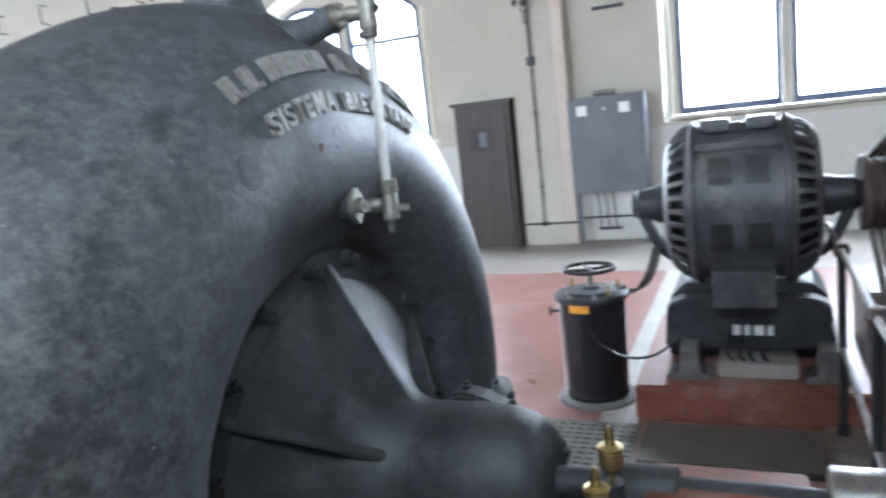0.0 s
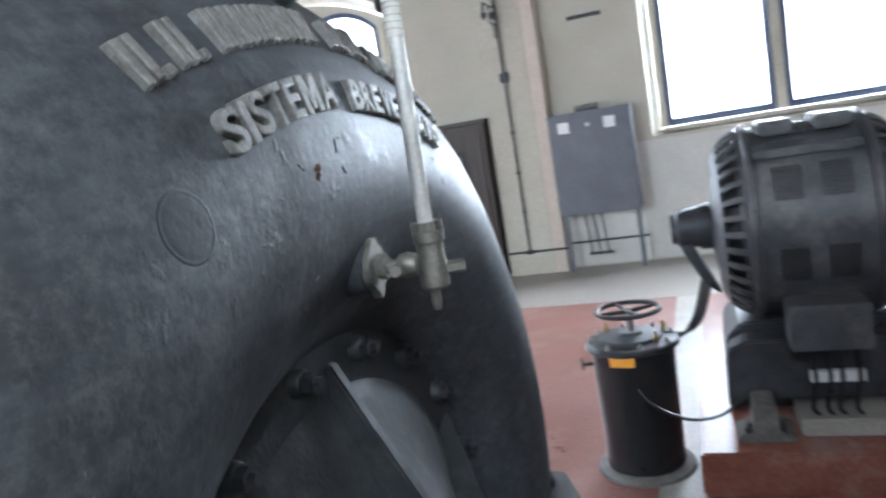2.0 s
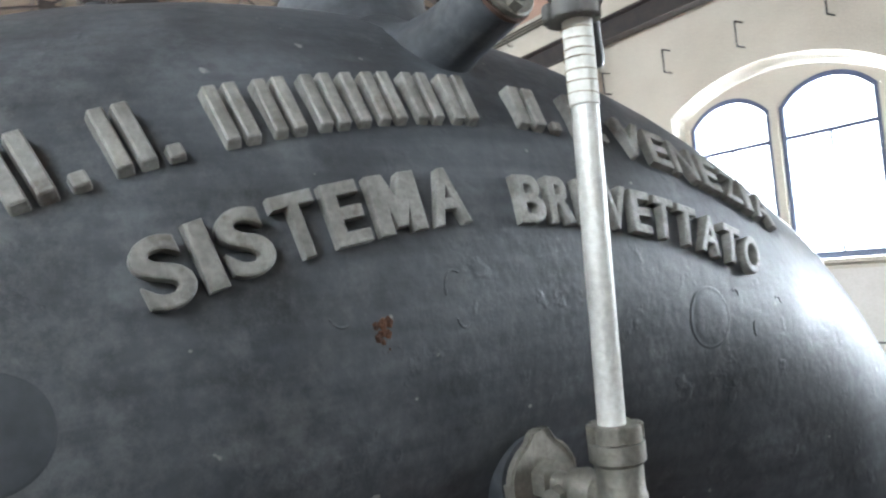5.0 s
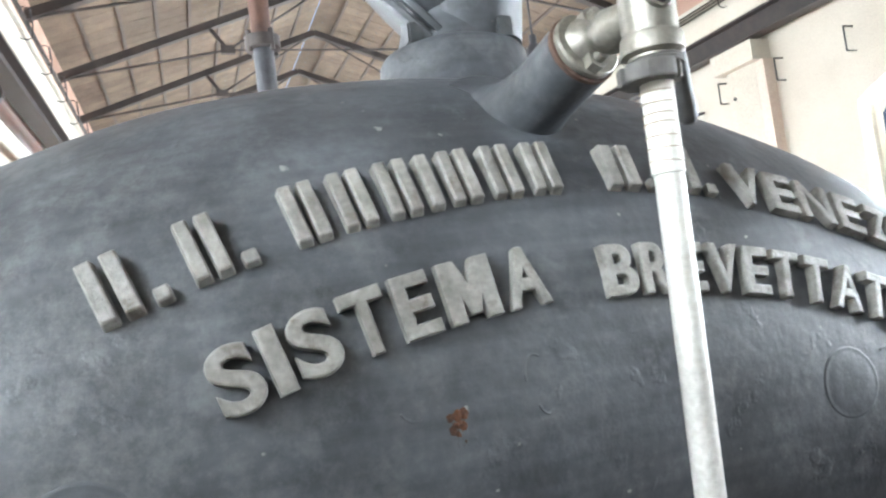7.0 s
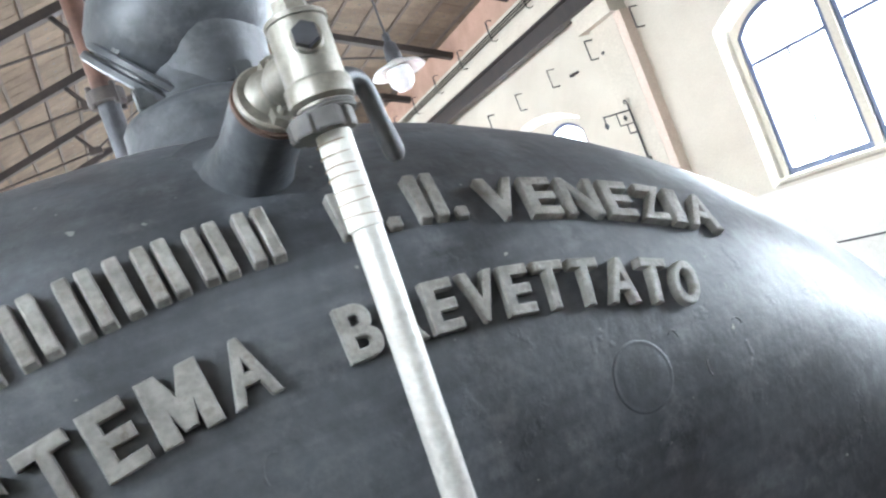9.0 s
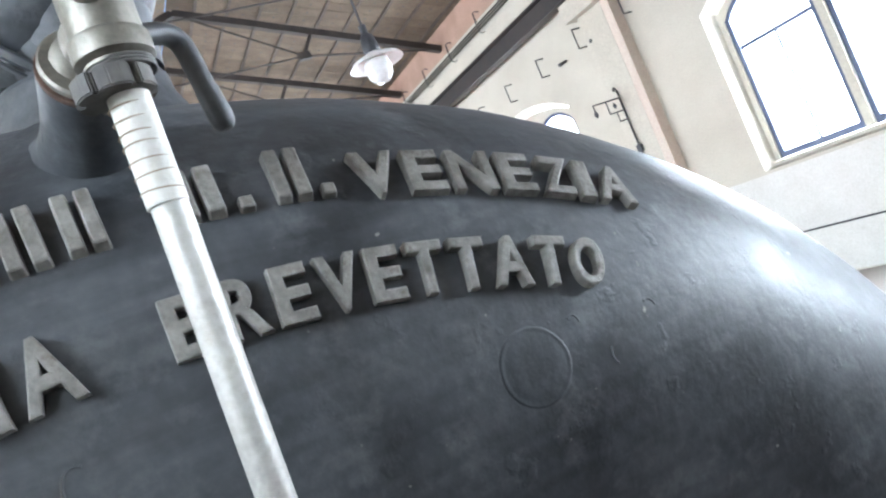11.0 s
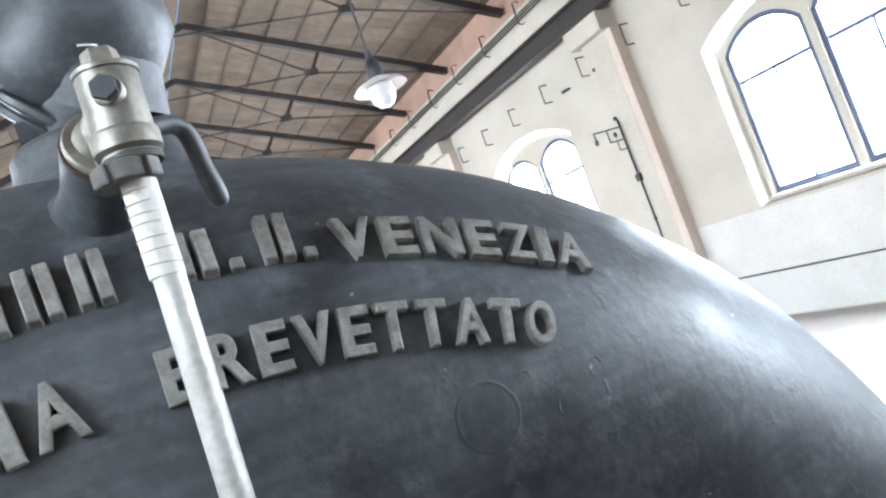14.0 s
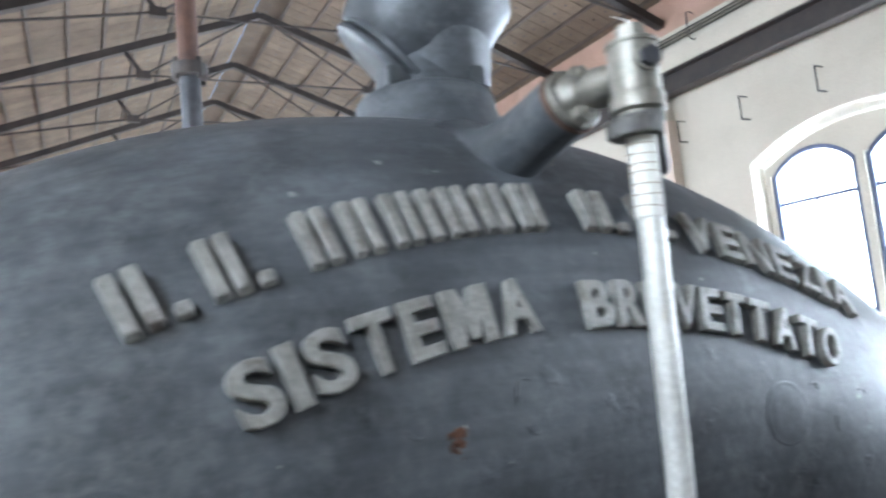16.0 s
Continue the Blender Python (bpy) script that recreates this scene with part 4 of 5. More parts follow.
def oil_cup(x, y, z, s=1.0):
    o = root("oil_cup", (x, y, z), "small brass drip oil cup with knurled top", "oil cup", "oil cups on the bearings")
    part("stem", rod((x, y, z), (x, y, z + 0.03 * s), 0.008 * s, seg=16), M_GOLD, o)
    part("bowl", lathe([(0.0, 0.03 * s), (0.018 * s, 0.03 * s), (0.03 * s, 0.045 * s), (0.03 * s, 0.085 * s), (0.026 * s, 0.09 * s), (0, 0.09 * s)], (x, y, z), (0, 0, 1), 32), M_GOLD, o, smooth=True)
    part("lid", lathe([(0.033 * s, 0.09 * s), (0.033 * s, 0.097 * s), (0.014 * s, 0.104 * s), (0.01 * s, 0.118 * s), (0.013 * s, 0.125 * s), (0.009 * s, 0.14 * s), (0.006 * s, 0.15 * s), (0.0, 0.152 * s)], (x, y, z), (0, 0, 1), 32), M_GOLD, o, smooth=True)


part("oil_boss", rod((2.157, 1.77, 0.69), (2.157, 1.77, 0.895), 0.03, seg=20), M_COVER, bearing)
oil_cup(2.157, 1.77, 0.895)
part("oil_boss", rod((2.14, 1.66, 0.6), (2.14, 1.66, 0.84), 0.03, seg=20), M_COVER, bearing)
part("oil_boss_foot", box(2.1, 2.18, 1.6, 1.75, 0.58, 0.66), M_COVER, bearing)
oil_cup(2.14, 1.66, 0.84)
outer = root("outer_bearing", (2.95, 1.95, 0), "dark cast outer bearing beside the sheave", "bearing")
part("pedestal", box(2.915, 2.99, 1.75, 2.15, 0.0, 0.72), M_COVER, outer, bevel=0.01)
part("oil_boss", rod((2.955, 1.9, 0.7), (2.955, 1.9, 0.835), 0.03, seg=20), M_COVER, outer)
oil_cup(2.955, 1.9, 0.835)

guard = tagged(part("shaft_guard", box(2.22, 2.62, 1.84, 2.06, 0.0, 0.812), M_REDGUARD, bevel=0.008), "red-brown painted sheet guard over the shaft", "guard")
collar = tagged(part("shaft_collar", lathe([(0.046, 0.0), (0.1, 0.0), (0.105, 0.01), (0.105, 0.14), (0.1, 0.15), (0.046, 0.15)], (2.66, CY, CZ), (1, 0, 0), 40, closed=True), M_STEEL, smooth=True), "bright steel collar on the drive shaft", "collar")

# ---------- rope sheave, ropes and small pulley ----------
SX0, SX1, SR, SZ = 3.05, 3.58, 1.27, 0.8
sheave = root("rope_sheave", ((SX0 + SX1) / 2, CY, 0), "large dark iron rope sheave with notched rim", "sheave")
rim = [(SR - 0.16, 0.0), (SR - 0.02, 0.0), (SR, 0.012), (SR, 0.04)]
for k in range(10):
    h = 0.055 + k * 0.042
    rim += [(SR - 0.005, h), (SR - 0.04, h + 0.012), (SR - 0.04, h + 0.022), (SR - 0.005, h + 0.034)]
rim += [(SR, 0.49), (SR, 0.53), (SR - 0.16, 0.53)]
part("rim", lathe(rim, (SX0, CY, SZ), (1, 0, 0), 128, closed=True), M_SHEAVE, sheave, "grooved cast rim", smooth=True)
tooth = None
for k in range(84):
    th = 2 * math.pi * k / 84
    if tooth is None:
        tooth = part("tooth", box(-0.011, 0.011, -0.02, 0.02, -0.026, 0.026, None), M_SHEAVE, sheave, bevel=0.004)
        one = tooth
    else:
        one = new("tooth", tooth.data)
        one.parent = sheave
        one.matrix_parent_inverse = sheave.matrix_world.inverted()
    one.matrix_world = Matrix.Translation((SX0 - 0.006, CY + (SR - 0.055) * math.sin(th), SZ + (SR - 0.055) * math.cos(th))) @ Euler((-th, 0, 0)).to_matrix().to_4x4()
part("sheave_hub", lathe([(0.0, -0.05), (0.2, -0.05), (0.21, 0.0), (0.21, 0.53), (0.2, 0.58), (0, 0.58)], (SX0, CY, SZ), (1, 0, 0), 48), M_SHEAVE, sheave, smooth=True)
for k in range(6):
    th = math.pi / 3 * k + 0.35
    d = Vector((0, math.sin(th), math.cos(th)))
    c = Vector(((SX0 + SX1) / 2, CY, SZ))
    part("spoke", rod(c + d * 0.2, c + d * (SR - 0.13), 0.085, 0.065, 24), M_SHEAVE, sheave, smooth=True)
part("disc", lathe([(0.2, 0.2), (SR - 0.15, 0.2), (SR - 0.15, 0.22), (0.2, 0.22)], (SX0, CY, SZ), (1, 0, 0), 96, closed=True), M_SHEAVE, sheave, "dark sheet disc")

MY, MZ, PR = 4.78, 1.17, 0.205
drive = root("rope_drive", (SX0, 3.4, 1.0), "parallel drive ropes between sheave and motor pulley", "rope")
gap_y, gap_z = MY - CY, MZ - SZ
dist = math.hypot(gap_y, gap_z)
tilt = math.atan2(gap_z, gap_y)
for s in (1, -1):
    off = math.acos((SR - PR) / dist)
    ang = tilt + s * off
    d = Vector((0, math.cos(ang), math.sin(ang)))
    for k in range(10):
        x = SX0 + 0.072 + k * 0.042
        part("rope", rod(Vector((x, CY, SZ)) + d * (SR - 0.012), Vector((x, MY, MZ)) + d * (PR + 0.006), 0.017, seg=8), M_ROPE, drive, smooth=True)

# ---------- the motor ----------
plinth = tagged(part("motor_plinth", box(1.83, 3.05, 4.1, 5.55, 0.0, 0.215), M_PLINTH, bevel=0.012), "red painted concrete plinth, worn along the edges", "plinth", kind="structure")
motor = root("electric_motor", (2.42, MY, 0.215), "large grey-black open electric motor with slotted end shields", "motor")
ROT = (1, 0, 0)
part("stator", lathe([(0.42, -0.275), (0.485, -0.275), (0.5, -0.262), (0.5, -0.24), (0.475, -0.235), (0.475, 0.235), (0.5, 0.24), (0.5, 0.262), (0.485, 0.275), (0.42, 0.275)], (2.43, MY, MZ), ROT, 72), M_MOTOR, motor, "round grey stator frame", smooth=True)
for e in (-1, 1):
    part("end_shield", lathe([(0.47, e * 0.27), (0.455, e * 0.3), (0.38, e * 0.305), (0.33, e * 0.4), (0.2, e * 0.43), (0.12, e * 0.44), (0.12, e * 0.5)], (2.43, MY, MZ), ROT, 64), M_IRON, motor, "dark end shield", smooth=True)
    shell = lathe([(0.482, e * 0.27), (0.478, e * 0.292), (0.462, e * 0.33), (0.448, e * 0.35), (0.412, e * 0.385), (0.39, e * 0.4), (0.35, e * 0.42)], (2.43, MY, MZ), ROT, 108)
    slots = []
    for f in shell.faces:
        c = f.calc_center_median()
        h = abs(c.x - 2.43)
        turn = math.atan2(c.y - MY, c.z - MZ) % (2 * math.pi)
        if int(turn / (2 * math.pi) * 108) % 3 != 0 and 0.292 < h < 0.385:
            slots.append(f)
    bmesh.ops.delete(shell, geom=slots, context="FACES")
    bmesh.ops.solidify(shell, geom=shell.faces[:], thickness=0.012)
    part("slotted_shell", shell, M_MOTOR, motor, "rounded end shell with rows of air slots", smooth=True)
    part("bearing_housing", lathe([(0.0, e * 0.44), (0.1, e * 0.44), (0.105, e * 0.46), (0.105, e * 0.6), (0.08, e * 0.62), (0.08, e * 0.64), (0.0, e * 0.64)], (2.43, MY, MZ), ROT, 40), M_IRON, motor, "dark bearing housing", smooth=True)
    part("bracket", outline_solid([(2.43 + e * 0.42, MZ - 0.36), (2.43 + e * 0.5, MZ - 0.3), (2.43 + e * 0.6, MZ - 0.1), (2.43 + e * 0.6, MZ + 0.09), (2.43 + e * 0.44, MZ + 0.12), (2.43 + e * 0.54, MZ - 0.1)], "y", MY - 0.07, MY + 0.07), M_IRON, motor, "curved bearing bracket", bevel=0.01)
# perforated ventilation panels and plates on the drum
for dx in (-0.1, 0.1):
    for ang in (-62, -108):
        th = radians(ang)
        c = Vector((2.43 + dx, MY + 0.478 * math.sin(th), MZ + 0.478 * math.cos(th)))
        m = Matrix.Translation(c) @ Euler((-th, 0, 0)).to_matrix().to_4x4()
        bm = bmesh.new()
        for i in range(8):
            for j in range(11):
                bmesh.ops.create_cube(bm, size=1, matrix=m @ Matrix.Translation(((i - 3.5) * 0.0155, (j - 5) * 0.0155, 0.0)) @ Matrix.Diagonal((0.008, 0.009, 0.006, 1)))
        part("vent_grid", bm, M_BLACK, motor, "dark perforated vent")
for th in (radians(-20), radians(-40)):
    part("cover_plate", box(2.25, 2.61, -0.05, 0.05, 0.474, 0.487), M_MOTOR, motor, bevel=0.003).matrix_world = Matrix.Translation((0, MY, MZ)) @ Euler((-th, 0, 0)).to_matrix().to_4x4()
for dx in (-0.12, 0.12):
    part("top_bracket", box(2.43 + dx - 0.075, 2.43 + dx + 0.075, MY - 0.3, MY + 0.05, MZ + 0.44, MZ + 0.505), M_MOTOR, motor, "raised top bracket", bevel=0.01)
part("drip_ledge", box(2.2, 2.66, MY - 0.36, MY - 0.3, MZ + 0.34, MZ + 0.375), M_MOTOR, motor, bevel=0.006)
part("terminal_box", box(2.27, 2.6, MY - 0.56, MY - 0.3, 0.64, 0.85), M_MOTOR, motor, "grey terminal box", bevel=0.008)
part("base_frame", outline_solid([(1.98, 0.34), (2.9, 0.34), (2.88, 0.6), (2.8, 0.64), (2.08, 0.64), (2.0, 0.6)], "y", MY - 0.36, MY - 0.2), M_IRON, motor, "dark cast base frame", bevel=0.012)
part("base_frame", outline_solid([(1.98, 0.22), (2.9, 0.22), (2.88, 0.6), (2.8, 0.68), (2.08, 0.68), (2.0, 0.6)], "y", MY - 0.16, MY + 0.4), M_IRON, motor, bevel=0.012)
part("white_bar", box(2.35, 2.58, MY - 0.41, MY - 0.37, 0.44, 0.49), M_WHITE, motor, "white painted bar")
for fx in (2.0, 2.72):
    part("foot_pad", outline_solid([(fx, 0.218), (fx + 0.26, 0.218), (fx + 0.25, 0.25), (fx + 0.19, 0.26), (fx + 0.18, 0.4), (fx + 0.08, 0.4), (fx + 0.07, 0.26), (fx + 0.01, 0.25)], "y", MY - 0.58, MY - 0.37), M_DUSTY, motor, "dusty cast foot", bevel=0.008)
    hex_bolt((fx + 0.06, MY - 0.54, 0.255), (0, 0, 1), 0.022, 0.03, motor)
    hex_bolt((fx + 0.2, MY - 0.54, 0.255), (0, 0, 1), 0.022, 0.03, motor)
part("sole_plate", box(2.28, 2.7, MY - 0.52, MY - 0.2, 0.218, 0.3), M_CONC_GLARE, motor, "dusty concrete fill under the frame", bevel=0.01)
for i, cx in enumerate((2.35, 2.41, 2.46, 2.53)):
    part("cable", hose([(cx, MY - 0.5, 0.66), (cx + 0.01, MY - 0.52, 0.5), (cx - 0.01, MY - 0.5, 0.36), (cx + 0.015, MY - 0.46, 0.305)], 0.009, 8), M_BLACK, motor)
part("shaft", rod((3.0, MY, MZ), (3.66, MY, MZ), 0.045, seg=24), M_IRON, motor, smooth=True)
pul = [(0.05, 0.0), (PR + 0.012, 0.0), (PR + 0.012, 0.02)]
for k in range(10):
    h = 0.035 + k * 0.042
    pul += [(PR + 0.004, h), (PR - 0.02, h + 0.014), (PR - 0.02, h + 0.024), (PR + 0.004, h + 0.036)]
pul += [(PR + 0.012, 0.46), (PR + 0.012, 0.48), (0.05, 0.48)]
part("pulley", lathe(pul, (3.06, MY, MZ), ROT, 64, closed=True), M_PULLEY, motor, "brown grooved rope pulley", smooth=True)
part("outer_bearing", box(3.6, 3.72, MY - 0.12, MY + 0.12, 0.22, MZ + 0.1), M_IRON, motor, "outer bearing stand", bevel=0.015)
tagged(part("bearing_block", box(3.08, 3.85, MY - 0.1, MY + 0.6, 0.0, 0.6), M_PAD, bevel=0.015), "plain grey machine block behind the railing", "plinth", kind="structure")

# ---------- oil-immersed starter ----------
PX, PY = 1.548, 4.42
pot = root("motor_starter", (PX, PY, 0), "black cylindrical oil starter with handwheel and orange label", "starter")
part("tank", lathe([(0.0, 0.03), (0.19, 0.03), (0.2, 0.04), (0.203, 0.06), (0.195, 0.075), (0.197, 0.1), (0.206, 0.64), (0.206, 0.66), (0.0, 0.66)], (PX, PY, 0), (0, 0, 1), 64), M_BLACK, pot, "glossy black tank", smooth=True)
part("foot_ring", lathe([(0.15, 0.0), (0.246, 0.0), (0.25, 0.008), (0.246, 0.022), (0.21, 0.034), (0.15, 0.034)], (PX, PY, 0), (0, 0, 1), 48, closed=True), M_DUSTY, pot, "pale worn foot ring", smooth=True)
part("lid", lathe([(0.0, 0.662), (0.225, 0.662), (0.235, 0.668), (0.235, 0.685), (0.225, 0.695), (0.16, 0.7), (0.15, 0.715), (0.06, 0.72), (0.05, 0.735), (0.0, 0.735)], (PX, PY, 0), (0, 0, 1), 56), M_IRON, pot, "dark bolted lid", smooth=True)
for k in range(8):
    th = math.pi / 4 * k + 0.3
    hex_bolt((PX + 0.205 * math.cos(th), PY + 0.205 * math.sin(th), 0.692), (0, 0, 1), 0.013, 0.018, pot, M_STEEL)
for th in (2.5, 5.6, 0.4):
    part("terminal", lathe([(0.012, 0.0), (0.012, 0.04), (0.007, 0.045), (0.007, 0.07), (0.0, 0.07)], (PX + 0.17 * math.cos(th), PY + 0.17 * math.sin(th), 0.69), (0, 0, 1), 16), M_GOLD, pot, "brass terminal")
part("spindle", rod((PX, PY, 0.73), (PX, PY, 0.86), 0.018, seg=20), M_STEEL, pot, smooth=True)
wheel = lathe([(0.155 + 0.014 * math.cos(a), 0.845 + 0.012 * math.sin(a)) for a in [2 * math.pi * k / 12 for k in range(12)]], (PX, PY, 0), (0, 0, 1), 48, closed=True)
hw = part("handwheel", wheel, M_STEEL, pot, "dark polished handwheel", smooth=True)
hw.data.materials[0] = M_IRON
for k in range(4):
    th = math.pi / 2 * k + 0.5
    part("spoke", rod((PX, PY, 0.835), (PX + 0.15 * math.cos(th), PY + 0.15 * math.sin(th), 0.845), 0.012, 0.009, 12), M_IRON, hw)
lab = outline_solid([(0.209 * math.cos(a), 0.209 * math.sin(a)) for a in [radians(-118 + 2.5 * k) for k in range(15)]] + [(0.206 * math.cos(a), 0.206 * math.sin(a)) for a in [radians(-118 + 2.5 * (14 - k)) for k in range(15)]], "z", 0.61, 0.66)
lab.transform(Matrix.Translation((PX, PY, 0)))
part("label", lab, M_ORANGE, pot, "orange warning label")
part("drain_cock", rod((PX - 0.25, PY - 0.06, 0.585), (PX - 0.19, PY - 0.04, 0.585), 0.01, seg=12), M_IRON, pot)
part("drain_handle", box(PX - 0.258, PY * 0 + PX - 0.246, PY - 0.07, PY - 0.05, 0.56, 0.62), M_IRON, pot)
cables = root("motor_cables", (1.75, 4.6, 0.7), "black sagging cables between starter and motor", "cable")
for k in range(3):
    part("cable", hose([(1.7 + 0.01 * k, 4.46, 0.7), (1.78 + 0.02 * k, 4.52, 0.66 + 0.01 * k), (1.86 + 0.02 * k, 4.58, 0.74), (1.92 + 0.02 * k, 4.64, 0.92)], 0.009, 8), M_BLACK, cables)
part("cable", hose([(1.58, 4.21, 0.5), (1.65, 4.16, 0.43), (1.8, 4.14, 0.37), (1.95, 4.17, 0.38), (2.08, 4.25, 0.46)], 0.008, 8), M_BLACK, cables)

# ---------- railing ----------
rail = root("railing", (2.9, 3.4, 0), "grey steel pipe railing with ball joints", "railing")
for py in (4.02, 2.88, 1.6):
    part("post", rod((2.89, py, 0.0), (2.89, py, 0.97), 0.021, seg=20), M_IRON, rail, smooth=True)
    part("ball_joint", lathe([(0.0, -0.04), (0.03, -0.034), (0.042, 0.0), (0.03, 0.034), (0.0, 0.04)], (2.89, py, 1.0), (0, 0, 1), 24), M_PULLEY, rail, smooth=True)
    part("base_collar", lathe([(0.022, 0.08), (0.03, 0.075), (0.036, 0.02), (0.065, 0.015), (0.065, 0.0), (0.022, 0.0)], (2.89, py, 0.0), (0, 0, 1), 24), M_IRON, rail, smooth=True)
part("top_rail", rod((2.89, 4.75, 1.0), (2.89, 0.9, 1.0), 0.017, seg=20), M_RAIL, rail, "worn brownish steel top rail", smooth=True)
part("low_rail", rod((2.89, 4.6, 0.49), (2.89, 0.9, 0.49), 0.015, seg=20), M_RAIL, rail, "worn brownish steel lower rail", smooth=True)

# floor covers
# unseen dark sheet, added to cut floor bounce onto the casing's underside
tagged(part("bounce_cut_sheet", box(1.42, 2.84, SOUTH + 0.02, 2.75, 0.0, 0.014), M_DARKFLAT, bevel=0.003), "unseen dark sheet on the floor, added against bounce light", "floor cover")
plate = root("floor_cover", (2.35, 3.7, 0), "grey-green sheet steel pit cover with angle frame", "floor cover")
part("sheet", box(1.94, 2.76, 3.588, 4.06, 0.0, 0.012), M_PLATE, plate, bevel=0.003)
part("front_bar", box(1.9, 2.8, 3.55, 3.585, 0.0, 0.016), M_DARKFLAT, plate)
for x0, x1 in ((1.9, 1.935), (2.765, 2.8)):
    part("edge_bar", box(x0, x1, 3.588, 4.06, 0.0, 0.015), M_PLATE, plate)
pad = tagged(part("floor_pad", box(2.81, 3.04, 2.7, 4.5, 0.0, 0.03), M_PAD, bevel=0.008), "worn brownish concrete pad under the railing", "floor pad", kind="structure")
chk = root("checker_plate", (1.35, 3.75, 0), "dark raised checker plate in the floor", "floor cover")
part("sheet", box(0.95, 1.88, 3.3, 4.03, 0.0, 0.008), M_PLATE, chk)
bm = bmesh.new()
for i in range(15):
    for j in range(12):
        box(0.985 + i * 0.06, 1.02 + i * 0.06, 3.33 + j * 0.058, 3.362 + j * 0.058, 0.007, 0.014, bm)
tagged(part("checker_studs", bm, M_PLATE, chk), kind="stuff")

# ---------- along the north wall ----------
door = root("wooden_locker", (-0.9, 9.6, 0), "tall dark wooden cupboard door with small barred window", "cupboard")
part("carcass", box(-1.3, -0.5, 9.5, NORTH - 0.006, 0.003, 2.0), M_WOODD, door, bevel=0.006)
part("cornice", box(-1.34, -0.46, 9.46, NORTH - 0.006, 2.003, 2.05), M_WOODD, door, bevel=0.006)
part("door_leaf", box(-1.22, -0.56, 9.47, 9.498, 0.08, 1.95), M_WOODD, door, bevel=0.004)
part("window_opening", box(-1.08, -0.76, 9.46, 9.469, 1.38, 1.68), M_STEELDARK, door, "dark small window")
part("notice", box(-0.95, -0.84, 9.452, 9.459, 1.43, 1.63), M_GREYCAB, door, "pale notice behind the window")
for hz in (0.9, 1.25):
    part("rail", box(-1.2, -0.58, 9.458, 9.469, hz, hz + 0.07), M_WOODD, door)
cab = root("switch_cabinet", (0.75, 9.6, 0.7), "grey steel switch cabinet with two meters on legs", "cabinet")
part("body", box(0.3, 1.27, 9.48, NORTH - 0.002, 0.7, 1.93), M_GREYCAB, cab, bevel=0.006)
part("door", box(0.33, 1.24, 9.462, 9.478, 0.73, 1.9), M_GREYCAB, cab, bevel=0.004)
for mx in (0.42, 0.96):
    part("meter", box(mx, mx + 0.13, 9.445, 9.46, 1.7, 1.83), M_WHITE, cab, "white meter face", bevel=0.003)
part("lamp", lathe([(0.0, 0.02), (0.02, 0.018), (0.025, 0.0)], (0.77, 9.46, 1.77), (0, -1, 0), 20), M_STEEL, cab)
for lx in (0.33, 1.2):
    part("leg", box(lx, lx + 0.05, 9.52, 9.57, 0.003, 0.698), M_GREYCAB, cab)
part("top_insulators", box(0.62, 0.9, 9.6, 9.66, 1.932, 1.96), M_IRON, cab)
for k in range(6):
    part("insulator", rod((0.64 + k * 0.048, 9.62, 1.955), (0.64 + k * 0.048, 9.62, 2.01), 0.012, seg=10), M_IRON, cab)
for k in range(3):
    part("cable", hose([(0.56 + 0.1 * k, 9.68, 0.7), (0.58 + 0.1 * k, 9.69, 0.5), (0.6 + 0.1 * k, 9.68, 0.2)], 0.01, 8), M_IRON, cab)
part("cable_clamp", box(0.56, 0.86, 9.66, 9.7, 0.17, 0.2), M_IRON, cab)
plate_sign = root("wall_plate", (0.8, NORTH, 3.02), "small dark fitting on the wall", "fitting")
part("bar", box(0.65, 1.05, NORTH - 0.05, NORTH, 3.02, 3.06), M_IRON, plate_sign)


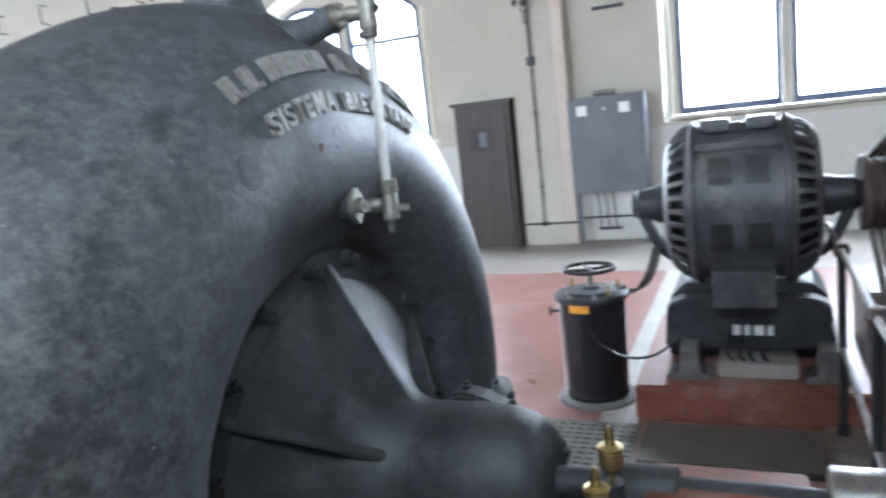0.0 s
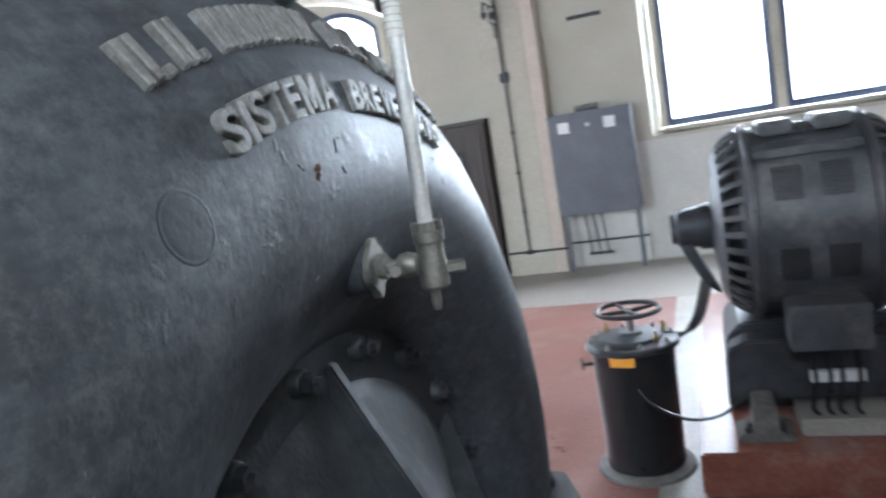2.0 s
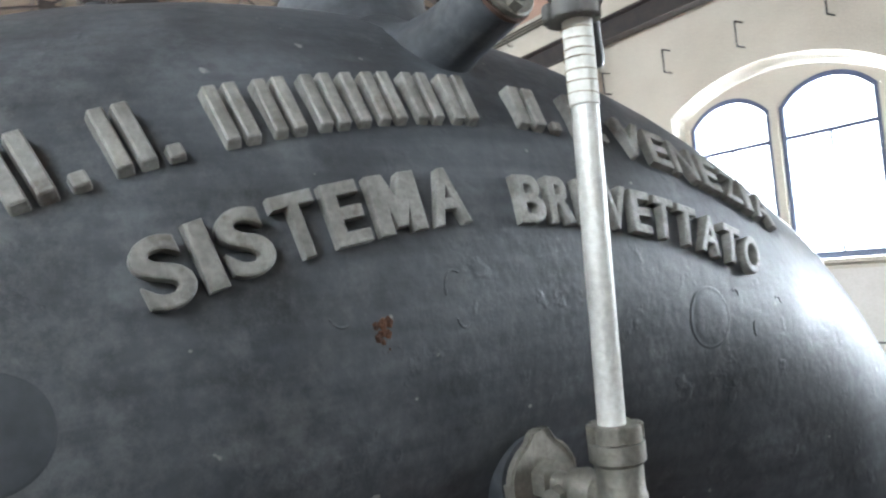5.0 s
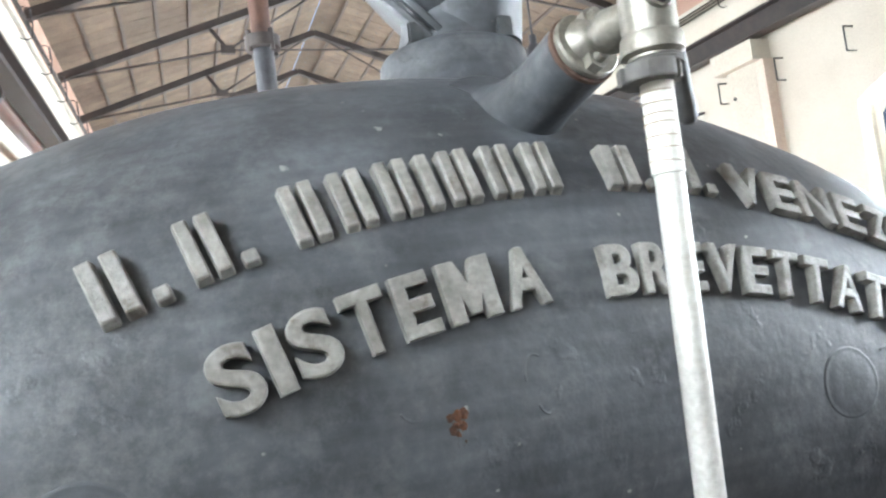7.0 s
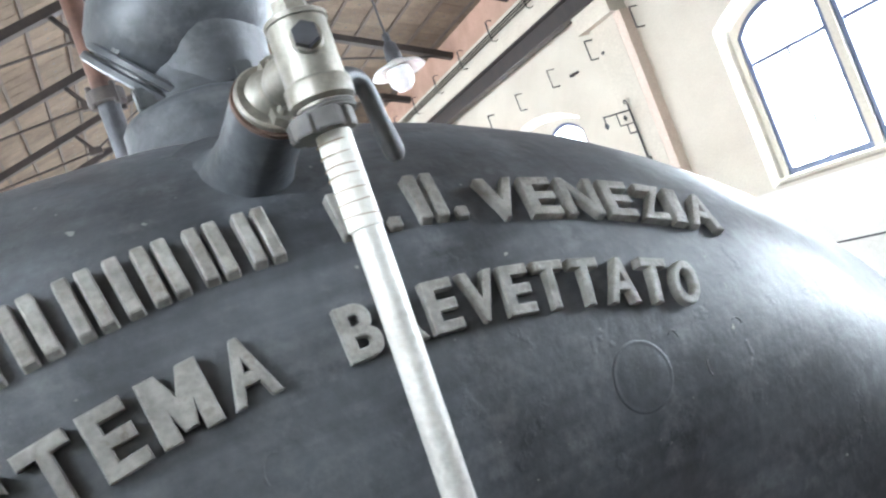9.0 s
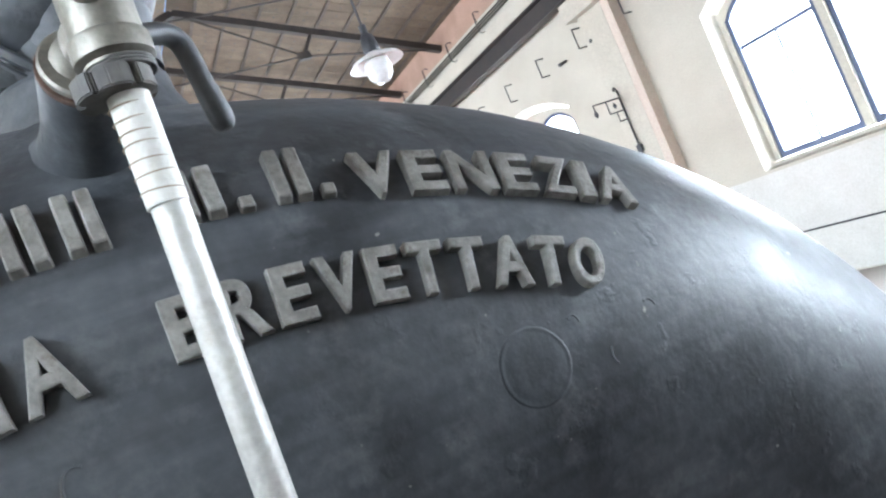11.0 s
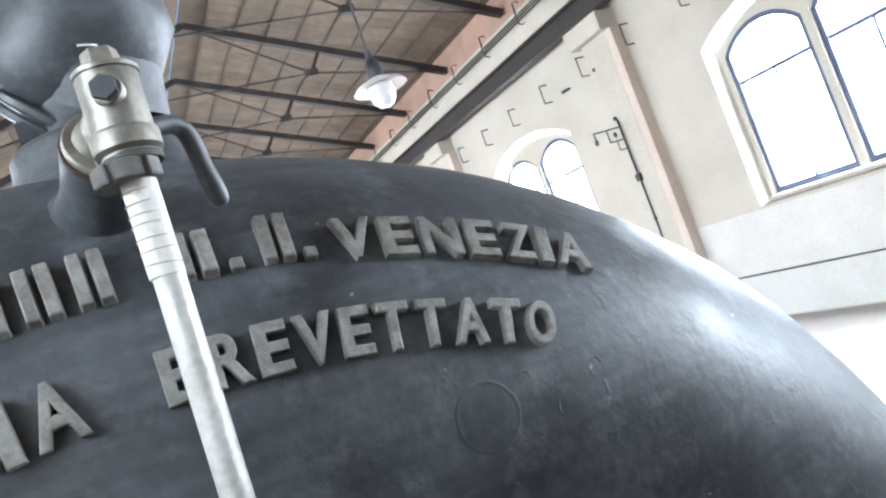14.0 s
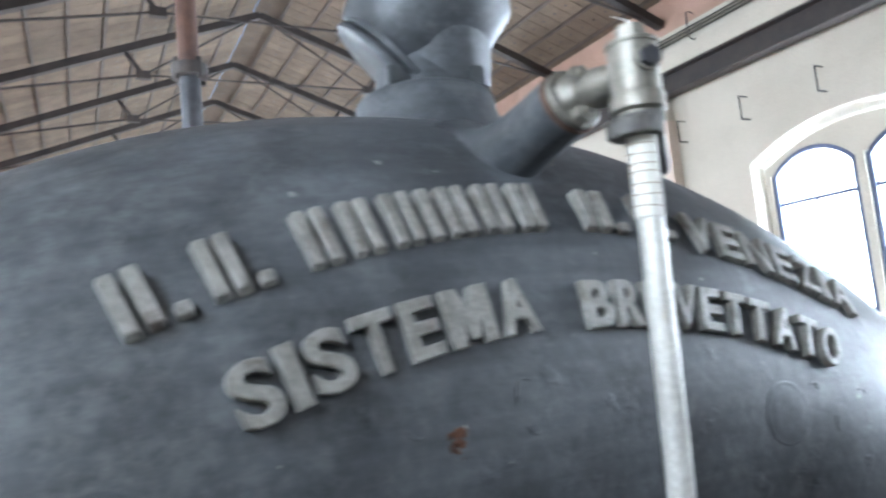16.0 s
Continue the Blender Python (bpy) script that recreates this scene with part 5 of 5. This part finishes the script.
def sconce(px):
    s = root("wall_bracket", (px, 9.6, 2.5), "dark wrought iron wall bracket with conduit and small lamp", "bracket", "wall brackets on the pilasters")
    y = NORTH - 0.22
    part("upright", rod((px, y, 2.55), (px, y, 3.42), 0.016, seg=10), M_IRON, s)
    part("scroll", hose([(px, y, 3.42), (px, y - 0.012, 3.47), (px, y - 0.045, 3.48), (px, y - 0.06, 3.45), (px, y - 0.04, 3.43)], 0.011, 8, smooth_steps=4), M_IRON, s)
    part("arm", rod((px, y, 3.32), (px, y - 0.54, 3.32), 0.012, seg=8), M_IRON, s)
    part("arm", rod((px, y, 3.12), (px, y - 0.28, 3.12), 0.01, seg=8), M_IRON, s)
    part("arm", rod((px, y, 2.97), (px, y - 0.15, 2.97), 0.01, seg=8), M_IRON, s)
    part("brace", rod((px, y - 0.28, 3.12), (px, y - 0.28, 3.32), 0.01, seg=8), M_IRON, s)
    part("brace", rod((px, y - 0.15, 2.97), (px, y - 0.15, 3.12), 0.01, seg=8), M_IRON, s)
    part("rosette", lathe([(0, -0.055), (0.045, 0), (0, 0.055)], (px, y - 0.14, 3.22), (0, 0, 1), 4), M_IRON, s)
    part("lamp", lathe([(0.0, -0.2), (0.012, -0.19), (0.034, -0.15), (0.03, -0.12), (0.014, -0.1), (0.01, 0.0), (0.0, 0.0)], (px, y - 0.53, 3.32), (0, 0, 1), 16), M_IRON, s, smooth=True)
    part("junction_box", box(px - 0.05, px + 0.05, y - 0.03, y + 0.03, 2.43, 2.55), M_IRON, s, bevel=0.008)
    part("conduit", rod((px, y + 0.01, 0.3), (px, y + 0.01, 2.43), 0.014, seg=8), M_IRON, s)
    part("conduit", rod((px - 0.45, y + 0.01, 0.3), (px + 0.5, y + 0.01, 0.3), 0.014, seg=8), M_IRON, s)
    part("conduit_tee", lathe([(0.0, -0.05), (0.03, -0.04), (0.03, 0.04), (0, 0.05)], (px, y + 0.005, 0.3), (1, 0, 0), 14), M_IRON, s)
    for z in (0.8, 1.3, 1.8):
        part("clip", box(px - 0.025, px + 0.025, y, y + 0.03, z, z + 0.03), M_IRON, s)


for px in (-12.35, -6.3, -0.165):
    sconce(px)
part_run = root("wall_conduit", (1.5, NORTH, 0.33), "thin dark conduit along the wall", "conduit")
part("conduit", rod((0.3, NORTH - 0.05, 0.33), (1.3, NORTH - 0.05, 0.33), 0.013, seg=8), M_IRON, part_run)
run2 = root("wall_cable", (-3, NORTH, 0.62), "thin dark cable run low along the wall", "cable")
part("cable", rod((-6.0, NORTH - 0.03, 0.62), (-1.35, NORTH - 0.03, 0.62), 0.012, seg=8), M_IRON, run2)

# square iron hooks in a row under the girder
def hook():
    h = root("wall_hook", (0, NORTH, 4.49), "thin square iron bracket on the wall", "hook", "row of wall hooks")
    y = NORTH - 0.16
    part("bar", rod((0, y, 4.34), (0, y, 4.66), 0.011, seg=8), M_IRON, h)
    for z in (4.34, 4.66):
        part("arm", rod((0, y, z), (0.0, NORTH, z), 0.011, seg=8), M_IRON, h)
    return h


h0 = hook()
for k in range(-11, 8):
    x = -5.62 + 1.145 * k
    if k == -11:
        h0.matrix_world = Matrix.Translation((x, NORTH, 4.49))
    else:
        copy_thing(h0, Matrix.Translation((x, NORTH, 4.49)))

for sx in (-7.35, -6.45):
    stub = root("wall_stub", (sx, NORTH, 4.3), "short dark iron stub sticking out of the wall", "stub", "stubs beside the hooks")
    part("pin", rod((sx, NORTH + 0.01, 4.36), (sx + 0.03, NORTH - 0.2, 4.31), 0.022, 0.03, 10), M_IRON, stub, smooth=True)

# cables on insulator pegs above the crane girders
for wall_y, s in ((NORTH - 0.1, -1), (SOUTH + 0.28, 1)):
    bus = root("cable_run", (0, wall_y + s * 0.15, 5.9), "black cables on iron pegs above the crane girder", "cable", "cable runs over the girders")
    for k in range(3):
        part("cable", rod((WEST, wall_y + s * 0.12, 5.82 + 0.05 * k), (EAST, wall_y + s * 0.12, 5.82 + 0.05 * k), 0.012, seg=6), M_BLACK, bus)
    for k in range(22):
        x = -22 + k * 1.3
        part("peg", hose([(x, wall_y, 6.14), (x, wall_y + s * 0.14, 6.14), (x, wall_y + s * 0.14, 5.76), (x, wall_y, 5.76)], 0.009, 6, smooth_steps=2), M_IRON, bus)
        for j in range(4):
            part("insulator", lathe([(0.0, -0.014), (0.017, -0.008), (0.02, 0.0), (0.014, 0.012), (0.0, 0.014)], (x, wall_y + s * 0.14, 5.97 + 0.045 * j), (0, 0, 1), 8), M_IRON, bus)

# hanging lamps
def hanging_lamp(x, y, z):
    l = root("hanging_lamp", (x, y, z), "white enamel hanging lamp with opal glass globe", "lamp", "hanging lamps")
    part("globe", lathe([(0.0, 0.0), (0.06, 0.012), (0.1, 0.06), (0.112, 0.12), (0.1, 0.19)], (x, y, z), (0, 0, 1), 32), M_OPAL, l, "opal glass globe", smooth=True)
    part("shade", lathe([(0.23, 0.165), (0.2, 0.2), (0.1, 0.24), (0.06, 0.26), (0.06, 0.25), (0.1, 0.23), (0.2, 0.19)], (x, y, z), (0, 0, 1), 40, closed=True), M_WHITE, l, "white enamel shade", smooth=True)
    part("cap", lathe([(0.065, 0.25), (0.07, 0.3), (0.055, 0.4), (0.03, 0.43), (0.03, 0.5), (0.0, 0.5)], (x, y, z), (0, 0, 1), 24), M_IRON, l, "dark lamp cap", smooth=True)
    part("chain", rod((x, y, z + 0.5), (x, y, 8.22), 0.01, seg=6), M_IRON, l)


hanging_lamp(-3.1, 4.45, 3.48)

# tall pipe behind the pump
tall = root("tall_pipe", (-3.2, 2.26, 0), "tall standing pipe, grey below and rusty brown above", "pipe")
part("lower_length", rod((-3.2, 2.26, 0.0), (-3.2, 2.26, 3.9), 0.075, seg=24), M_IRON, tall, smooth=True)
part("joint", lathe([(0.08, -0.05), (0.13, -0.045), (0.13, -0.01), (0.13, 0.01), (0.13, 0.045), (0.08, 0.05)], (-3.2, 2.26, 3.95), (0, 0, 1), 24), M_STEELDARK, tall, smooth=True)
part("upper_length", rod((-3.2, 2.26, 3.97), (-3.2, 2.26, 7.3), 0.075, seg=24), M_RUSTPIPE, tall, "rusty brown pipe", smooth=True)

for k in range(4):
    a = math.pi / 2 * k + 0.5
    part("bolt", rod((-3.2 + 0.115 * math.cos(a), 2.26 + 0.115 * math.sin(a), 3.87), (-3.2 + 0.115 * math.cos(a), 2.26 + 0.115 * math.sin(a), 4.03), 0.02, seg=6), M_STEELDARK, tall)

# rusty pipework along the south wall
south_pipe = root("wall_pipe", (-5.0, 0.05, 0), "rusty brown pipe with flanges along the south wall", "pipe")
part("long_run", rod((-4.3, 0.03, 4.3), (WEST, 0.03, 4.3), 0.075, seg=20), M_RUSTPIPE, south_pipe, smooth=True)
for fx in (-5.28, -5.33, -11.3):
    part("flange", lathe([(0.076, -0.018), (0.125, -0.018), (0.125, 0.018), (0.076, 0.018)], (fx, 0.03, 4.3), (1, 0, 0), 24), M_STEELDARK, south_pipe, "dark bolted flange")
part("downpipe", rod((-4.25, 0.03, 0.0), (-4.25, 0.03, 4.22), 0.08, seg=20), M_RUSTPIPE, south_pipe, smooth=True)
part("bend", hose([(-4.25, 0.03, 4.2), (-4.255, 0.03, 4.26), (-4.29, 0.03, 4.3), (-4.36, 0.03, 4.3)], 0.086, 18), M_RUSTPIPE, south_pipe, smooth=True)
part("bracket", box(-4.62, -4.26, -0.35, 0.0, 4.13, 4.19), M_STEELDARK, south_pipe)
vent = root("vent_post", (-5.0, 0.05, 0), "slim ochre brown standing pipe bent towards the wall", "pipe")
part("post", hose([(-5.0, 0.04, 0.0), (-5.0, 0.04, 2.2), (-5.0, 0.04, 4.5), (-5.0, 0.03, 4.6), (-5.01, -0.04, 4.66), (-5.02, -0.2, 4.66), (-5.02, -0.36, 4.66)], 0.042, 14), M_OCHRE, vent, smooth=True)
part("collar", lathe([(0.043, -0.04), (0.058, -0.035), (0.058, 0.035), (0.043, 0.04)], (-5.0, 0.04, 4.05), (0, 0, 1), 18), M_STEELDARK, vent)
